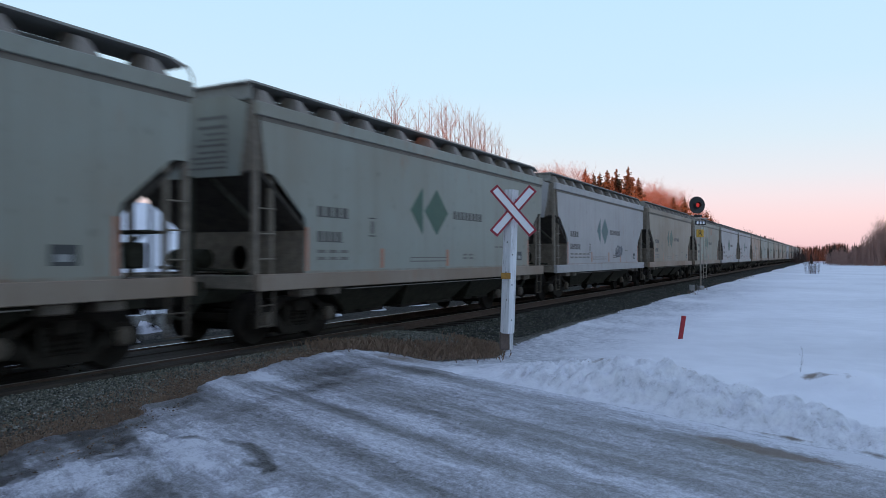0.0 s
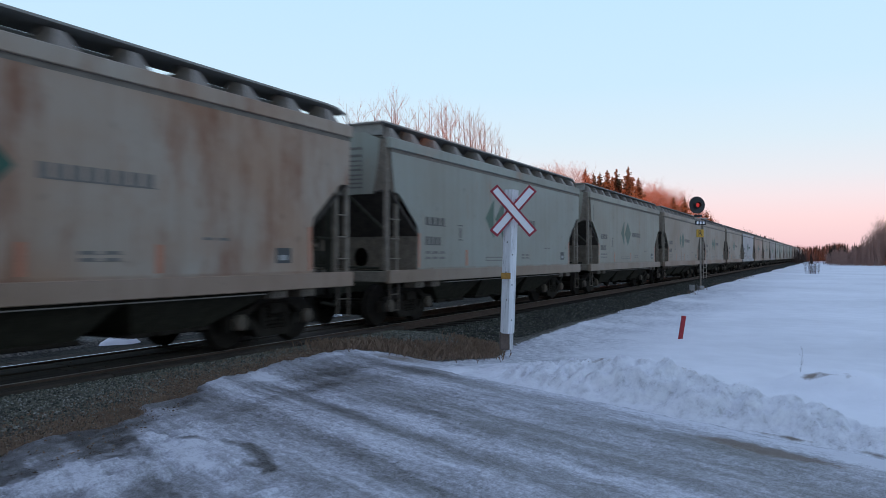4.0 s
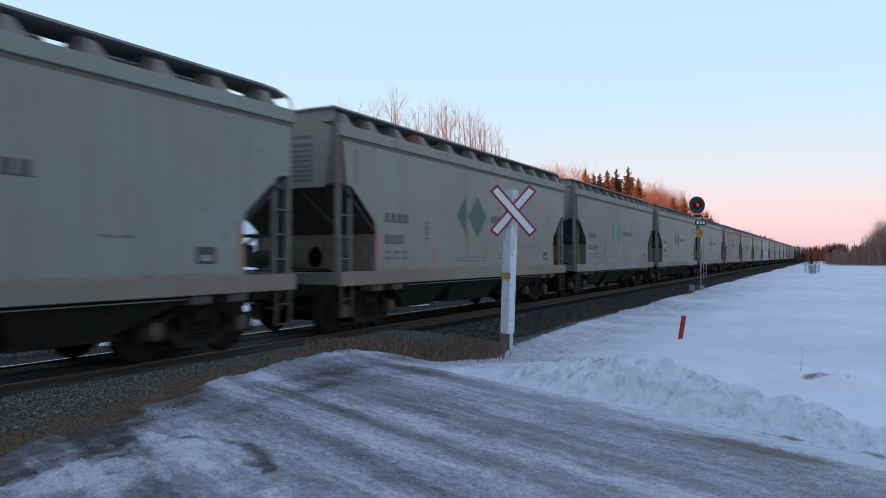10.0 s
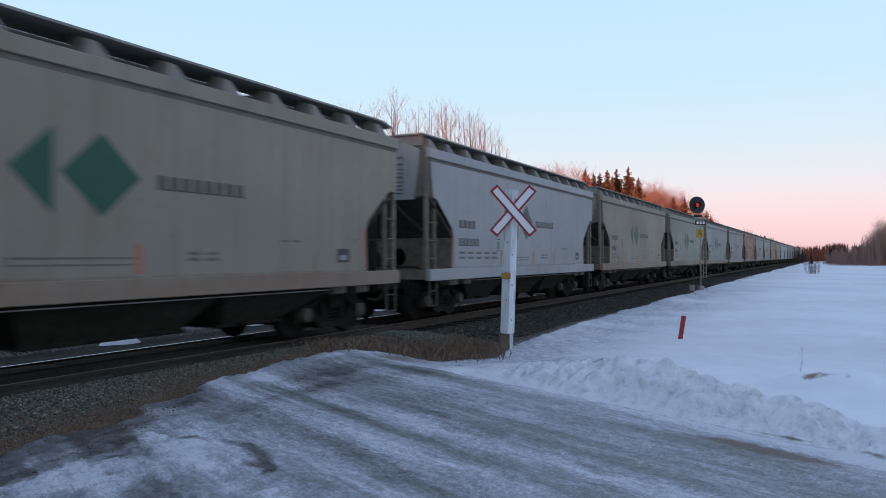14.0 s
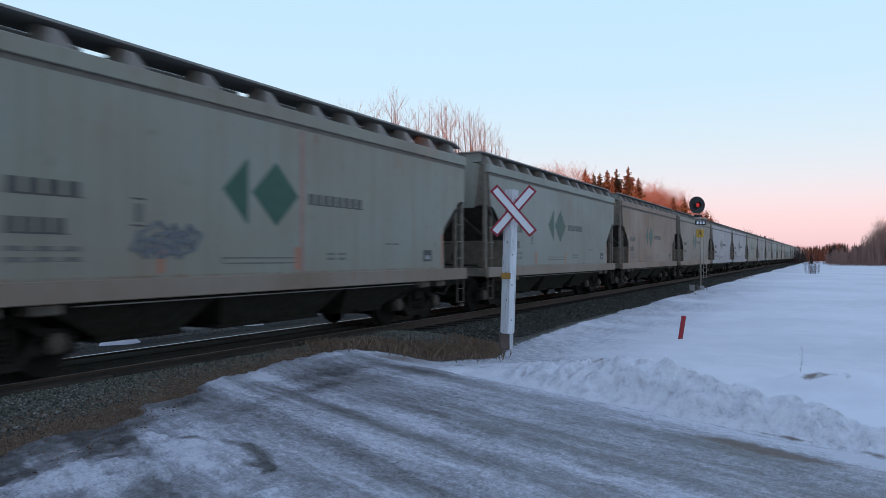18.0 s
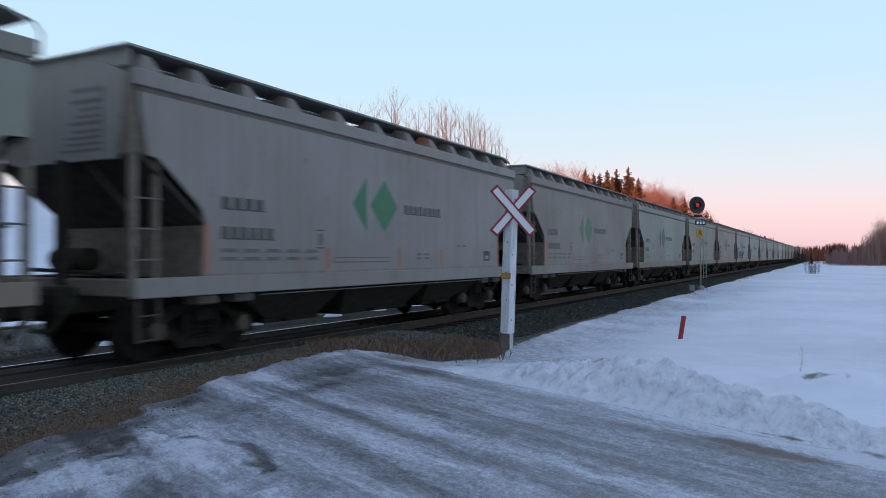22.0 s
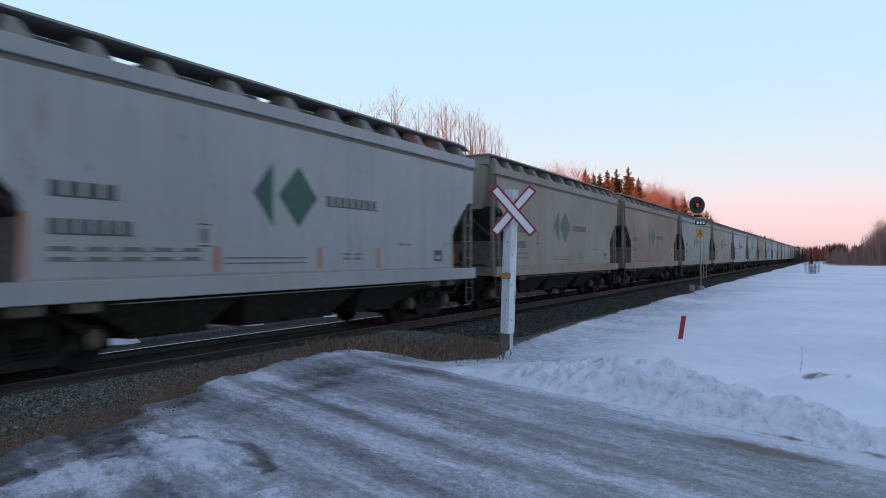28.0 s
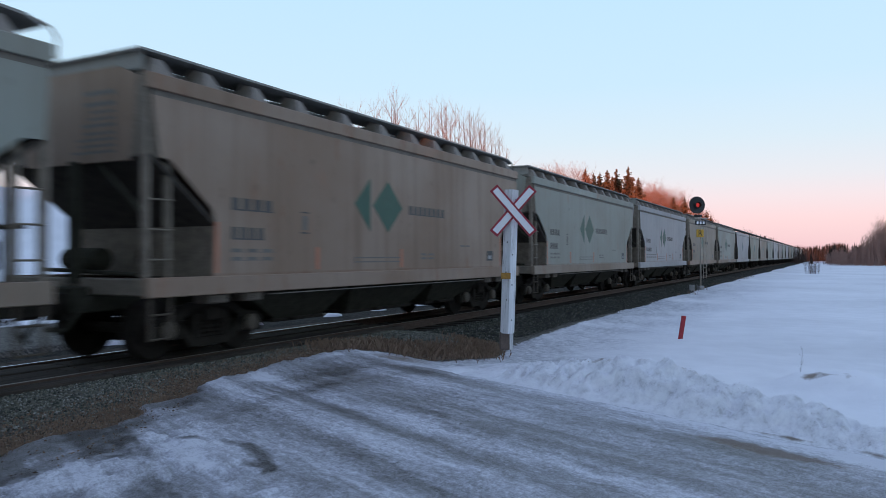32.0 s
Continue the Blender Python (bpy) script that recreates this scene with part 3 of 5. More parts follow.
def wet_mask(x, y):
    ragged = 0.26 * fbm(x, y, 1.6, 5.2) + 0.20 * fbm(x, y, 5.0, 2.8)
    best = smooth01(-0.06, 0.14, y - lerp_table(x, THAW_EDGE) + ragged) * smooth01(8.4, 7.0, x) * (0.78 + 0.6 * fbm(x, y, 2.2, 6.6) + 0.4 * fbm(x, y, 7.0, 3.6))
    for cx, cy, rx, ry, amount in ((8.95, 6.45, 0.95, 0.34, 1.0), (7.85, 5.9, 0.65, 0.30, 0.9), (6.75, 5.85, 0.5, 0.22, 0.6), (6.0, 5.8, 0.45, 0.16, 0.5), (9.7, 5.4, 1.2, 0.5, 0.55), (5.6, 6.2, 0.5, 0.12, 0.6)):
        best = max(best, amount * math.exp(-((x - cx) / rx) ** 2 - ((y - cy) / ry) ** 2) + 0.5 * ragged)
    lip = lip_distance(x, y) + 0.07 * fbm(x, y, 4.0, 3.9)
    return max(best, 1.1 * smooth01(0.11, 0.02, lip), 0.0)


def sand_mask(x, y):
    q = RN.x * (x - RB.x) + RN.y * (y - RB.y)
    w = RE.x * (x - RB.x) + RE.y * (y - RB.y)
    s = 1.5 * math.exp(-((q + 0.68) / 0.17) ** 2 - ((w + 3.0) / 0.75) ** 2)
    return s + 0.40 * math.exp(-(((x - 9.6) / 1.6) ** 2 + ((y - 7.3) / 0.5) ** 2)) + 0.35 * math.exp(-(((x - 4.4) / 2.0) ** 2 + ((y - 6.9) / 0.35) ** 2))


def frost_mask(x, y):
    """Where tyres have left white crushed ice, and the snowy verges."""
    q = RN.x * (x - RB.x) + RN.y * (y - RB.y)
    w = RE.x * (x - RB.x) + RE.y * (y - RB.y)
    p = q + 0.10 * fbm(x, y, 0.8, 4.4) + 0.05 * fbm(x, y, 3.2, 1.4)
    f = 1.15 * math.exp(-((p + 2.45 + 0.03 * w) / 0.17) ** 2) + 0.5 * math.exp(-((p + 3.35) / 0.28) ** 2)
    f -= 0.30 * math.exp(-((p + 2.85) / 0.12) ** 2) + 0.25 * math.exp(-((p + 1.4) / 0.4) ** 2)
    f += 0.26 + 0.36 * noise.noise(Vector((p * 3.8, w * 0.5, 4.0))) + 0.30 * noise.noise(Vector((p * 10.0, w * 0.9, 9.0)))
    f += 1.0 * smooth01(-0.5 - 0.15 * smooth01(-1.5, -3.0, w), -0.08, q) + 0.6 * smooth01(-2.9, -3.8, w) * smooth01(-1.5, -0.95, q)
    n1 = fbm(x, y, 1.9, 9.3) + 0.4 * fbm(x, y, 6.0, 6.1)
    f += smooth01(-3.9, -5.0, q) * (1.0 * smooth01(-0.25, 0.05, n1) - 0.05) * smooth01(0.08, -0.15, y - lerp_table(x, THAW_EDGE) + 0.2 * fbm(x, y, 1.6, 5.2))
    f += 0.9 * math.exp(-(((x - 10.2) / 0.7) ** 2 + ((y - 7.35) / 0.16) ** 2)) + 0.8 * math.exp(-(((x - 7.85) / 0.5) ** 2 + ((y - 7.0) / 0.28) ** 2))
    f += 0.5 * math.exp(-(((x - 4.7) / 0.9) ** 2 + ((y - 5.0) / 0.8) ** 2))
    return f


sheet("road", list(np.arange(-12.4, -7.0, 0.08)) + list(np.arange(-7.0, 0.5, 0.042)), [-200, -120, -70, -40, -25, -17, -12.5, -10.5, -9.6] + list(np.arange(-9, -4.5, 0.08)) + list(np.arange(-4.5, 6.8, 0.042)), road_height, ICE,
      {"wet": wet_mask, "sand": sand_mask, "frost": frost_mask}, "icy unpaved road with frosted tyre tracks", road_place)

# ballast bed
bed = Shape()
prof = [(-4.3, -1.1), (-3.3, -0.42), (-1.75, -0.20), (1.75, -0.20), (4.6, -0.28), (6.0, -1.2)]
xs = [-1200, -200, -60] + list(np.arange(-20, 140, 4.0)) + [200, 400, 900, 2400]
vv = [(x, TRACK_Y + o, z) for x in xs for o, z in prof]
ff = [(i * 6 + j, (i + 1) * 6 + j, (i + 1) * 6 + j + 1, i * 6 + j + 1) for i in range(len(xs) - 1) for j in range(5)]
bed.add(vv, ff)
tagged(part("ballast_bed", bed, BALLAST), "grey crushed-stone ballast bed under the track", "ballast", kind="structure")


def stones(name, count, where, label, size, material=None, seed=4):
    """Loose stones, each a rough little block."""
    rng = np.random.default_rng(seed)
    base = np.array([(1, 0, 0), (-1, 0, 0), (0, 1, 0), (0, -1, 0), (0, 0, 1), (0, 0, -1)], float)
    tri = [(0, 2, 4), (2, 1, 4), (1, 3, 4), (3, 0, 4), (2, 0, 5), (1, 2, 5), (3, 1, 5), (0, 3, 5)]
    verts, faces = [], []
    while len(faces) < count * 8:
        p = where(rng)
        if p is None:
            continue
        r = rng.uniform(*size)
        a = rng.uniform(0, 6.28)
        pts = base * rng.uniform(0.6, 1.15, (6, 1)) * r * np.array([1, 0.8, 0.65])
        rot = np.array([[math.cos(a), -math.sin(a), 0], [math.sin(a), math.cos(a), 0], [0.2, 0.1, 1]])
        pts = pts @ rot.T + np.array(p)
        o = len(verts)
        verts += pts.tolist()
        faces += [(i + o, j + o, k + o) for i, j, k in tri]
    me = bpy.data.meshes.new(name)
    me.from_pydata(verts, [], faces)
    me.materials.append(material or STONE)
    return tagged(new(name, me), label, "gravel", kind="stuff")


def on_shoulder(rng):
    x = 14.0 + 50 * rng.random() ** 2.0
    o = rng.uniform(1.3, 3.3)
    z = -0.20 if o < 1.75 else -0.20 - 0.22 * (o - 1.75) / 1.55
    return (x, TRACK_Y - o, z + 0.008)


def on_strip(rng):
    x = rng.uniform(1.5, 15.2)
    y = rng.uniform(6.9, 8.66)
    e = lerp_table(x, GRAVEL_EDGE) + lerp_table(x, [(3.0, 0.95), (5.2, 0.50), (5.9, 0.28), (9, 0.22), (15, 0.45)]) + 0.3 * fbm(x, y, 0.8)
    if y < e or (y < e + 0.35 and rng.random() < 0.5):
        return None
    return (x, y, ground_height(x, y) + 0.006)


def on_verge(rng):
    x = rng.uniform(1.5, 15.0)
    y = rng.uniform(5.4, 8.66)
    e = lerp_table(x, GRAVEL_EDGE)
    if y < e - 0.12 and x < 8 and y > lerp_table(x, THAW_EDGE) + 0.25 * fbm(x, y, 1.6, 5.2) and rng.random() < 0.04:
        return (x, y, max(ground_height(x, y), road_height(x, y)) + 0.002)
    if y < e - 0.12 + 0.15 * fbm(x, y, 1.1) or y > e + 0.95 or (y > e + 0.45 and rng.random() < 0.7):
        return None
    return (x, y, ground_height(x, y) + 0.004)


def on_bank(rng):
    w = rng.uniform(-3.2, 0.7)
    q = lerp_table(w, CREST) + rng.normal(0.0, 0.10)
    if fbm(q, w, 1.4, 2.5) < -0.05:
        return None
    x, y = road_place(q, w)
    return (x, y, bank_height(x, y))


stones("ballast_stones", 14000, on_shoulder, "loose grey ballast stones on the shoulder", (0.018, 0.042), BALLAST_STONE)
stones("gravel_stones", 17000, on_strip, "loose grey gravel beside the crossing planks", (0.011, 0.027))
stones("verge_grit", 22000, on_verge, "brown grit and dirt at the road's edge", (0.006, 0.020), CLOD, 5)
stones("bank_grit", 160, on_bank, "brown grit frozen into the crest of the snow bank", (0.003, 0.007), CLOD, 6)

# ---------------------------------------------------------------- track
track = thing("railway_track", pose(0, TRACK_Y, 0), "single standard-gauge track on dark wooden ties", "railway track", kind="structure")
rail_prof = [(-0.07, -0.17), (0.07, -0.17), (0.07, -0.155), (0.012, -0.135), (0.012, -0.045), (0.036, -0.035), (0.036, -0.006), (0.03, 0.0),
             (-0.03, 0.0), (-0.036, -0.006), (-0.036, -0.035), (-0.012, -0.045), (-0.012, -0.135), (-0.07, -0.155)]
for o in (-0.7525, 0.7525):
    r = part("rail", Shape().prism([(o + p[0], p[1]) for p in rail_prof], "x", -1150, 2300), RAIL_SIDE, track)
    # same steel on both rails; the near one is coloured as if mirroring the train
    part("railhead", Shape().box(-1150, 2300, o - 0.018, o + 0.022, 0.0005, 0.004), TREAD if o > 0 else TREAD_DARK_REFLECTION, r, "worn running surface, the near one dulled for the train reflection")
tie_mesh = Shape().box(-0.11, 0.11, -1.3, 1.3, -0.30, -0.172, 0.012).mesh("tie", TIE_WOOD)
for i in range(170):
    part("tie", tie_mesh, None, track, at=pose(-2 + i * 0.55, 0.03 * math.sin(i * 7.3), 0.004 * math.sin(i * 3.1), 0, 0, 0.6 * math.sin(i * 5.7)))


def plank(x0, x1, y0, y1, z):
    ob = thing("crossing_plank", pose((x0 + x1) / 2, (y0 + y1) / 2, z), "weathered grey-brown timber crossing plank along the rail", "plank", "crossing planks")
    h, w = (x1 - x0) / 2, (y1 - y0) / 2
    part("board", Shape().box(-h, h, -w, w, -0.15, 0, 0.012), PLANK, ob)
    for sx in (-h + 0.2, h - 0.2):
        part("spike", Shape().lathe((sx, 0, 0), (0, 0, 1), [(-0.01, 0.02), (0.008, 0.018), (0.012, 0.01)], 8), RAIL_SIDE, ob)
    return ob


for j, (y0, y1) in enumerate([(8.62, 8.93), (9.20, 9.55), (9.57, 9.9), (9.92, 10.4), (10.66, 11.1)]):
    for i in range(5):
        x0 = 14.7 - (i + 1) * 3.9 + (0.25 if j % 2 else 0)
        plank(x0 + 0.01, x0 + 3.89, y0, y1, -0.012 - 0.008 * ((i * 3 + j) % 3))

# ---------------------------------------------------------------- the freight cars
HX = 6.81             # half length over the corner posts
SIDE = 1.58           # half width at the side sheets
TRUCK_X = 5.12


def side_sheet(s):
    """One side of the body with its cut-away lower corners; s is -1 or 1."""
    out = [(-6.58, 2.978), (-6.46, 2.97), (-6.36, 2.92), (-5.60, 2.30), (-5.54, 2.12), (-5.58, 1.3), (5.58, 1.3), (5.54, 2.12), (5.60, 2.30), (6.36, 2.92), (6.46, 2.97), (6.70, 2.98), (6.74, 3.60), (6.745, 3.83), (-6.735, 3.83), (-6.70, 3.60), (-6.64, 3.28)]
    return Shape().prism(out, "y", s * SIDE, s * (SIDE - 0.03))


def corner_sheet(e, s):
    """The folded sheet that runs in from the side's slanting edge to the narrower end."""
    rows = [(2.97, 6.69, 1.12), (3.30, 6.71, 1.18), (3.60, 6.73, 1.23), (3.85, 6.738, 1.27), (4.12, 6.743, 1.29)]
    if e < 0:
        rows = [(2.97, 6.58, 1.12), (3.28, 6.64, 1.18), (3.60, 6.70, 1.23), (3.83, 6.735, 1.27), (4.12, 6.742, 1.29)]
    sh = Shape()
    for inset in (0.0, 0.03):
        sh.v += [p for z, x, y in rows for p in ((e * (x - inset), s * (SIDE - 0.002 - inset), z), (e * (x * 0.4 + 6.745 * 0.6 - inset), s * (y * 0.55 + SIDE * 0.45 - inset), z), (e * (6.745 - inset), s * (y - inset), z))]
    k = len(rows)
    for o in (0, 3 * k):
        sh.f += [(o + 3 * i + j, o + 3 * i + j + 1, o + 3 * i + j + 4, o + 3 * i + j + 3) for i in range(k - 1) for j in range(2)]
    return sh


def bulkhead(e):
    """The upright plate over the bolster, with a round opening in the middle."""
    sh = Shape()
    hole = [(0.20 * math.cos(2 * math.pi * i / 16), 1.58 + 0.23 * math.sin(2 * math.pi * i / 16)) for i in range(16)]
    outer = [(-1.53, 1.28), (1.53, 1.28), (1.53, 2.06), (-1.53, 2.06)]
    for x in (e * 5.52, e * 5.48):
        o = len(sh.v)
        sh.v += [(x, y, z) for y, z in outer + hole]
        sh.f += [tuple(o + i for i in (0, 1, 4, 19, 18, 17, 16, 15, 14, 13, 12)), tuple(o + i for i in (1, 2, 3, 0, 12, 11, 10, 9, 8, 7, 6, 5, 4))]
    return sh


def build_shared():
    """Meshes that all cars have in common."""
    d = {}
    d["running_board"] = Shape().prism([(-6.80, 4.47), (6.2, 4.47), (6.55, 4.45), (6.78, 4.37), (6.80, 4.40), (6.57, 4.485), (6.2, 4.505), (-6.80, 4.505)], "y", -1.41, -0.70).mesh("running_board", GRATING)
    d["running_board_far"] = Shape().prism([(-6.80, 4.47), (6.2, 4.47), (6.55, 4.45), (6.78, 4.37), (6.80, 4.40), (6.57, 4.485), (6.2, 4.505), (-6.80, 4.505)], "y", 0.70, 1.41).mesh("running_board_far", GRATING)
    ew = Shape().box(-6.80, -6.2, -0.70, 0.70, 4.46, 4.50, 0.01).box(-6.72, -6.68, -1.35, 1.35, 4.22, 4.47)
    d["end_walkway"] = ew.mesh("end_walkway", GRATING)
    d["centre_sill"] = Shape().box(-7.05, 7.05, -0.33, 0.33, 0.78, 1.16, 0.02).mesh("centre_sill", UNDER)
    cp = Shape().box(7.0, 7.37, -0.09, 0.09, 0.76, 0.98, 0.02).box(7.32, 7.52, -0.16, 0.13, 0.72, 1.02, 0.05).box(6.95, 7.08, -0.25, 0.25, 0.68, 1.08, 0.02)
    cp.tube((7.1, -0.28, 0.75), (7.38, -0.22, 0.42), 0.03, sides=8)
    d["coupler"] = cp.mesh("coupler", TRUCK_IRON)
    for i, (t0, t1, b0, b1) in enumerate([(-4.75, -1.72, -3.55, -2.12), (-1.70, 1.70, -1.27, 1.27), (1.72, 4.75, 2.12, 3.55)]):
        h = Shape()
        top = [(t0, -1.46), (t1, -1.46), (t1, 1.46), (t0, 1.46)]
        bot = [(b0, -1.02), (b1, -1.02), (b1, 1.02), (b0, 1.02)]
        h.add([(x, y, 1.02) for x, y in top] + [(x, y, 0.49) for x, y in bot],
              [(0, 1, 2, 3), (4, 5, 6, 7), (0, 1, 5, 4), (1, 2, 6, 5), (2, 3, 7, 6), (3, 0, 4, 7)])
        d["hopper%d" % i] = h.mesh("hopper", UNDER)
        cx = (b0 + b1) / 2
        g = Shape().box(b0 - 0.06, b1 + 0.06, -1.04, 1.04, 0.42, 0.49, 0.015).tube((cx - 0.3, -1.2, 0.46), (cx - 0.3, 1.1, 0.46), 0.03, sides=8)
        d["gate%d" % i] = g.mesh("outlet_gate", TRUCK_IRON)
    d["pad"] = Shape().box(-0.21, 0.21, -1.57, -1.25, 0.88, 1.03, 0.02).tube((0, -1.585, 0.95), (0, -1.55, 0.95), 0.04, sides=10).mesh("jacking_pad", PAD)
    # running gear
    for key, y0, y1 in (("side_frame", -1.09, -0.93), ("side_frame_far", 0.93, 1.09)):
        f = Shape()
        f.prism([(-1.14, 0.56), (-1.06, 0.66), (-0.70, 0.70), (-0.40, 0.88), (0.40, 0.88), (0.70, 0.70), (1.06, 0.66), (1.14, 0.56), (0.72, 0.57), (0.42, 0.74), (-0.42, 0.74), (-0.72, 0.57)], "y", y0, y1)
        f.prism([(-0.74, 0.56), (-0.60, 0.56), (-0.36, 0.32), (0.36, 0.32), (0.60, 0.56), (0.74, 0.56), (0.44, 0.20), (-0.44, 0.20)], "y", y0, y1)
        for c in (-0.32, 0.32):
            f.box(c - 0.05, c + 0.05, y0, y1, 0.30, 0.78)
        for c in (-1.12, -0.68, 0.68, 1.12):
            f.box(c - 0.055, c + 0.055, y0, y1, 0.34, 0.60)
        d[key] = f.mesh(key, TRUCK_IRON)
    sp = Shape()
    for sx in (-0.2, 0.0, 0.2):
        sp.lathe((sx, -1.0, 0.30), (0, 0, 1), [(i * 0.035, 0.085 if i % 2 else 0.062) for i in range(12)], 10)
    d["spring_nest"] = sp.mesh("spring_nest", TRUCK_IRON)
    d["bolster"] = Shape().box(-0.19, 0.19, -1.16, 1.16, 0.58, 0.80, 0.03).box(-0.36, 0.36, -0.92, 0.92, 0.20, 0.58, 0.03).box(-0.50, 0.50, -0.70, -0.60, 0.24, 0.46, 0.02).mesh("bolster", TRUCK_IRON)
    ws = Shape().lathe((0, -0.80, 0), (0, 1, 0), [(0, 0.40), (0.0, 0.44), (0.10, 0.455), (0.105, 0.485), (0.135, 0.485), (0.135, 0.40), (0.07, 0.36), (0.05, 0.16), (0.0, 0.12), (-0.02, 0.09)], 28)
    d["wheel"] = ws.mesh("wheel", WHEEL_STEEL)
    far = Shape().tube((0, -1.05, 0), (0, 1.05, 0), 0.08, sides=10)
    far.lathe((0, 0.80, 0), (0, -1, 0), [(0, 0.40), (0.0, 0.44), (0.10, 0.455), (0.105, 0.485), (0.135, 0.485), (0.135, 0.40), (0.07, 0.36), (0.05, 0.16), (0.0, 0.12), (-0.02, 0.09)], 20)
    d["axle"] = far.mesh("axle", TRUCK_IRON)
    d["bearing_cap"] = Shape().lathe((0, -1.02, 0), (0, -1, 0), [(0, 0.14), (0.12, 0.14), (0.15, 0.11), (0.17, 0.05)], 14).mesh("bearing_cap", PAD)
    rs = Shape().lathe((-6.0, 0.75, 1.55), (0, 1, 0), [(-0.45, 0.05), (-0.40, 0.18), (0.40, 0.18), (0.45, 0.05)], 14)
    rs.tube((-6.68, -0.45, 2.93), (-6.68, -1.40, 2.15), 0.04, sides=8).tube((-6.62, -1.2, 1.34), (-6.62, 0.9, 1.40), 0.03, sides=8).tube((-6.45, 0.35, 1.30), (-6.45, 0.35, 2.60), 0.025, sides=8)
    rs.tube((-6.95, -0.62, 1.02), (-7.25, -0.45, 0.55), 0.035, sides=8).tube((-7.25, -0.45, 0.55), (-7.45, -0.30, 0.62), 0.035, sides=8)
    d["reservoir"] = rs.mesh("air_reservoir", UNDER)
    bw = Shape()
    for i in range(16):
        a, c = 2 * math.pi * i / 16, 2 * math.pi * (i + 1) / 16
        bw.tube((6.88, 0.55 + 0.27 * math.cos(a), 2.35 + 0.27 * math.sin(a)), (6.88, 0.55 + 0.27 * math.cos(c), 2.35 + 0.27 * math.sin(c)), 0.015, sides=5)
    for a in (0, 2.09, 4.19):
        bw.tube((6.84, 0.55, 2.35), (6.88, 0.55 + 0.27 * math.cos(a), 2.35 + 0.27 * math.sin(a)), 0.012, sides=5)
    d["brake_wheel"] = bw.mesh("brake_wheel", DARK_STEEL)
    d["valve"] = Shape().box(5.65, 6.15, -0.35, 0.25, 1.2, 1.62, 0.03).box(6.15, 6.7, -1.25, 0.95, 1.93, 1.97, 0.01).box(6.2, 6.55, -0.95, -0.35, 1.42, 1.80, 0.03).box(6.25, 6.5, 0.2, 0.6, 1.3, 1.75, 0.03).tube((6.6, -0.95, 1.2), (6.6, -0.95, 2.9), 0.03).tube((6.5, 0.3, 1.2), (6.5, 0.3, 2.7), 0.03).tube((6.4, -1.1, 1.97), (5.6, -0.9, 1.3), 0.03).tube((5.9, -0.5, 1.35), (5.9, -1.2, 1.3), 0.03).tube((6.3, -0.6, 1.3), (6.3, -0.6, 2.3), 0.025).mesh("brake_valve", UNDER)
    return d


SHARED = build_shared()
AT_X = {1: Matrix.Identity(4), -1: pose(0, 0, 0, 0, 0, 180)}


def add_truck(car, x, far_detail=True):
    t = part("truck", SHARED["bolster"], None, car, at=pose(x, 0, 0))
    part("side_frame", SHARED["side_frame"], None, t)
    part("side_frame", SHARED["side_frame_far"], None, t)
    part("spring_nest", SHARED["spring_nest"], None, t)
    for wx in (-0.89, 0.89):
        part("axle", SHARED["axle"], None, t, at=pose(wx, 0, 0.487))
        part("wheel", SHARED["wheel"], None, t, at=pose(wx, 0, 0.487))
        part("bearing_cap", SHARED["bearing_cap"], None, t, at=pose(wx, 0, 0.487))


ALONG = 0.893


def mark(name, x0, x1, z0, z1, material, car, label=""):
    """A painted mark on the near side; x counts from the leading post."""
    return part(name, Shape().box(x0 * ALONG - HX, x1 * ALONG - HX, -SIDE - 0.004, -SIDE + 0.002, z0, z1), material, car, label)


def word_bars(name, x0, x1, z0, z1, count, material, car):
    """Unreadable lettering: plain bars of its size, in one piece."""
    step = (x1 - x0) / count
    thin = (z1 - z0) * 0.12
    out = [(x0 * ALONG - HX, z0), (x1 * ALONG - HX, z0)]
    for i in range(count - 1, -1, -1):
        r, q = (x0 + (i + 0.66) * step) * ALONG - HX, (x0 + i * step) * ALONG - HX
        out += [(r + 0.001, z0 + thin), (r, z1), (q, z1), (q - 0.001, z0 + thin)]
    return part(name, Shape().prism(out, "y", -SIDE - 0.004, -SIDE + 0.002), material, car)


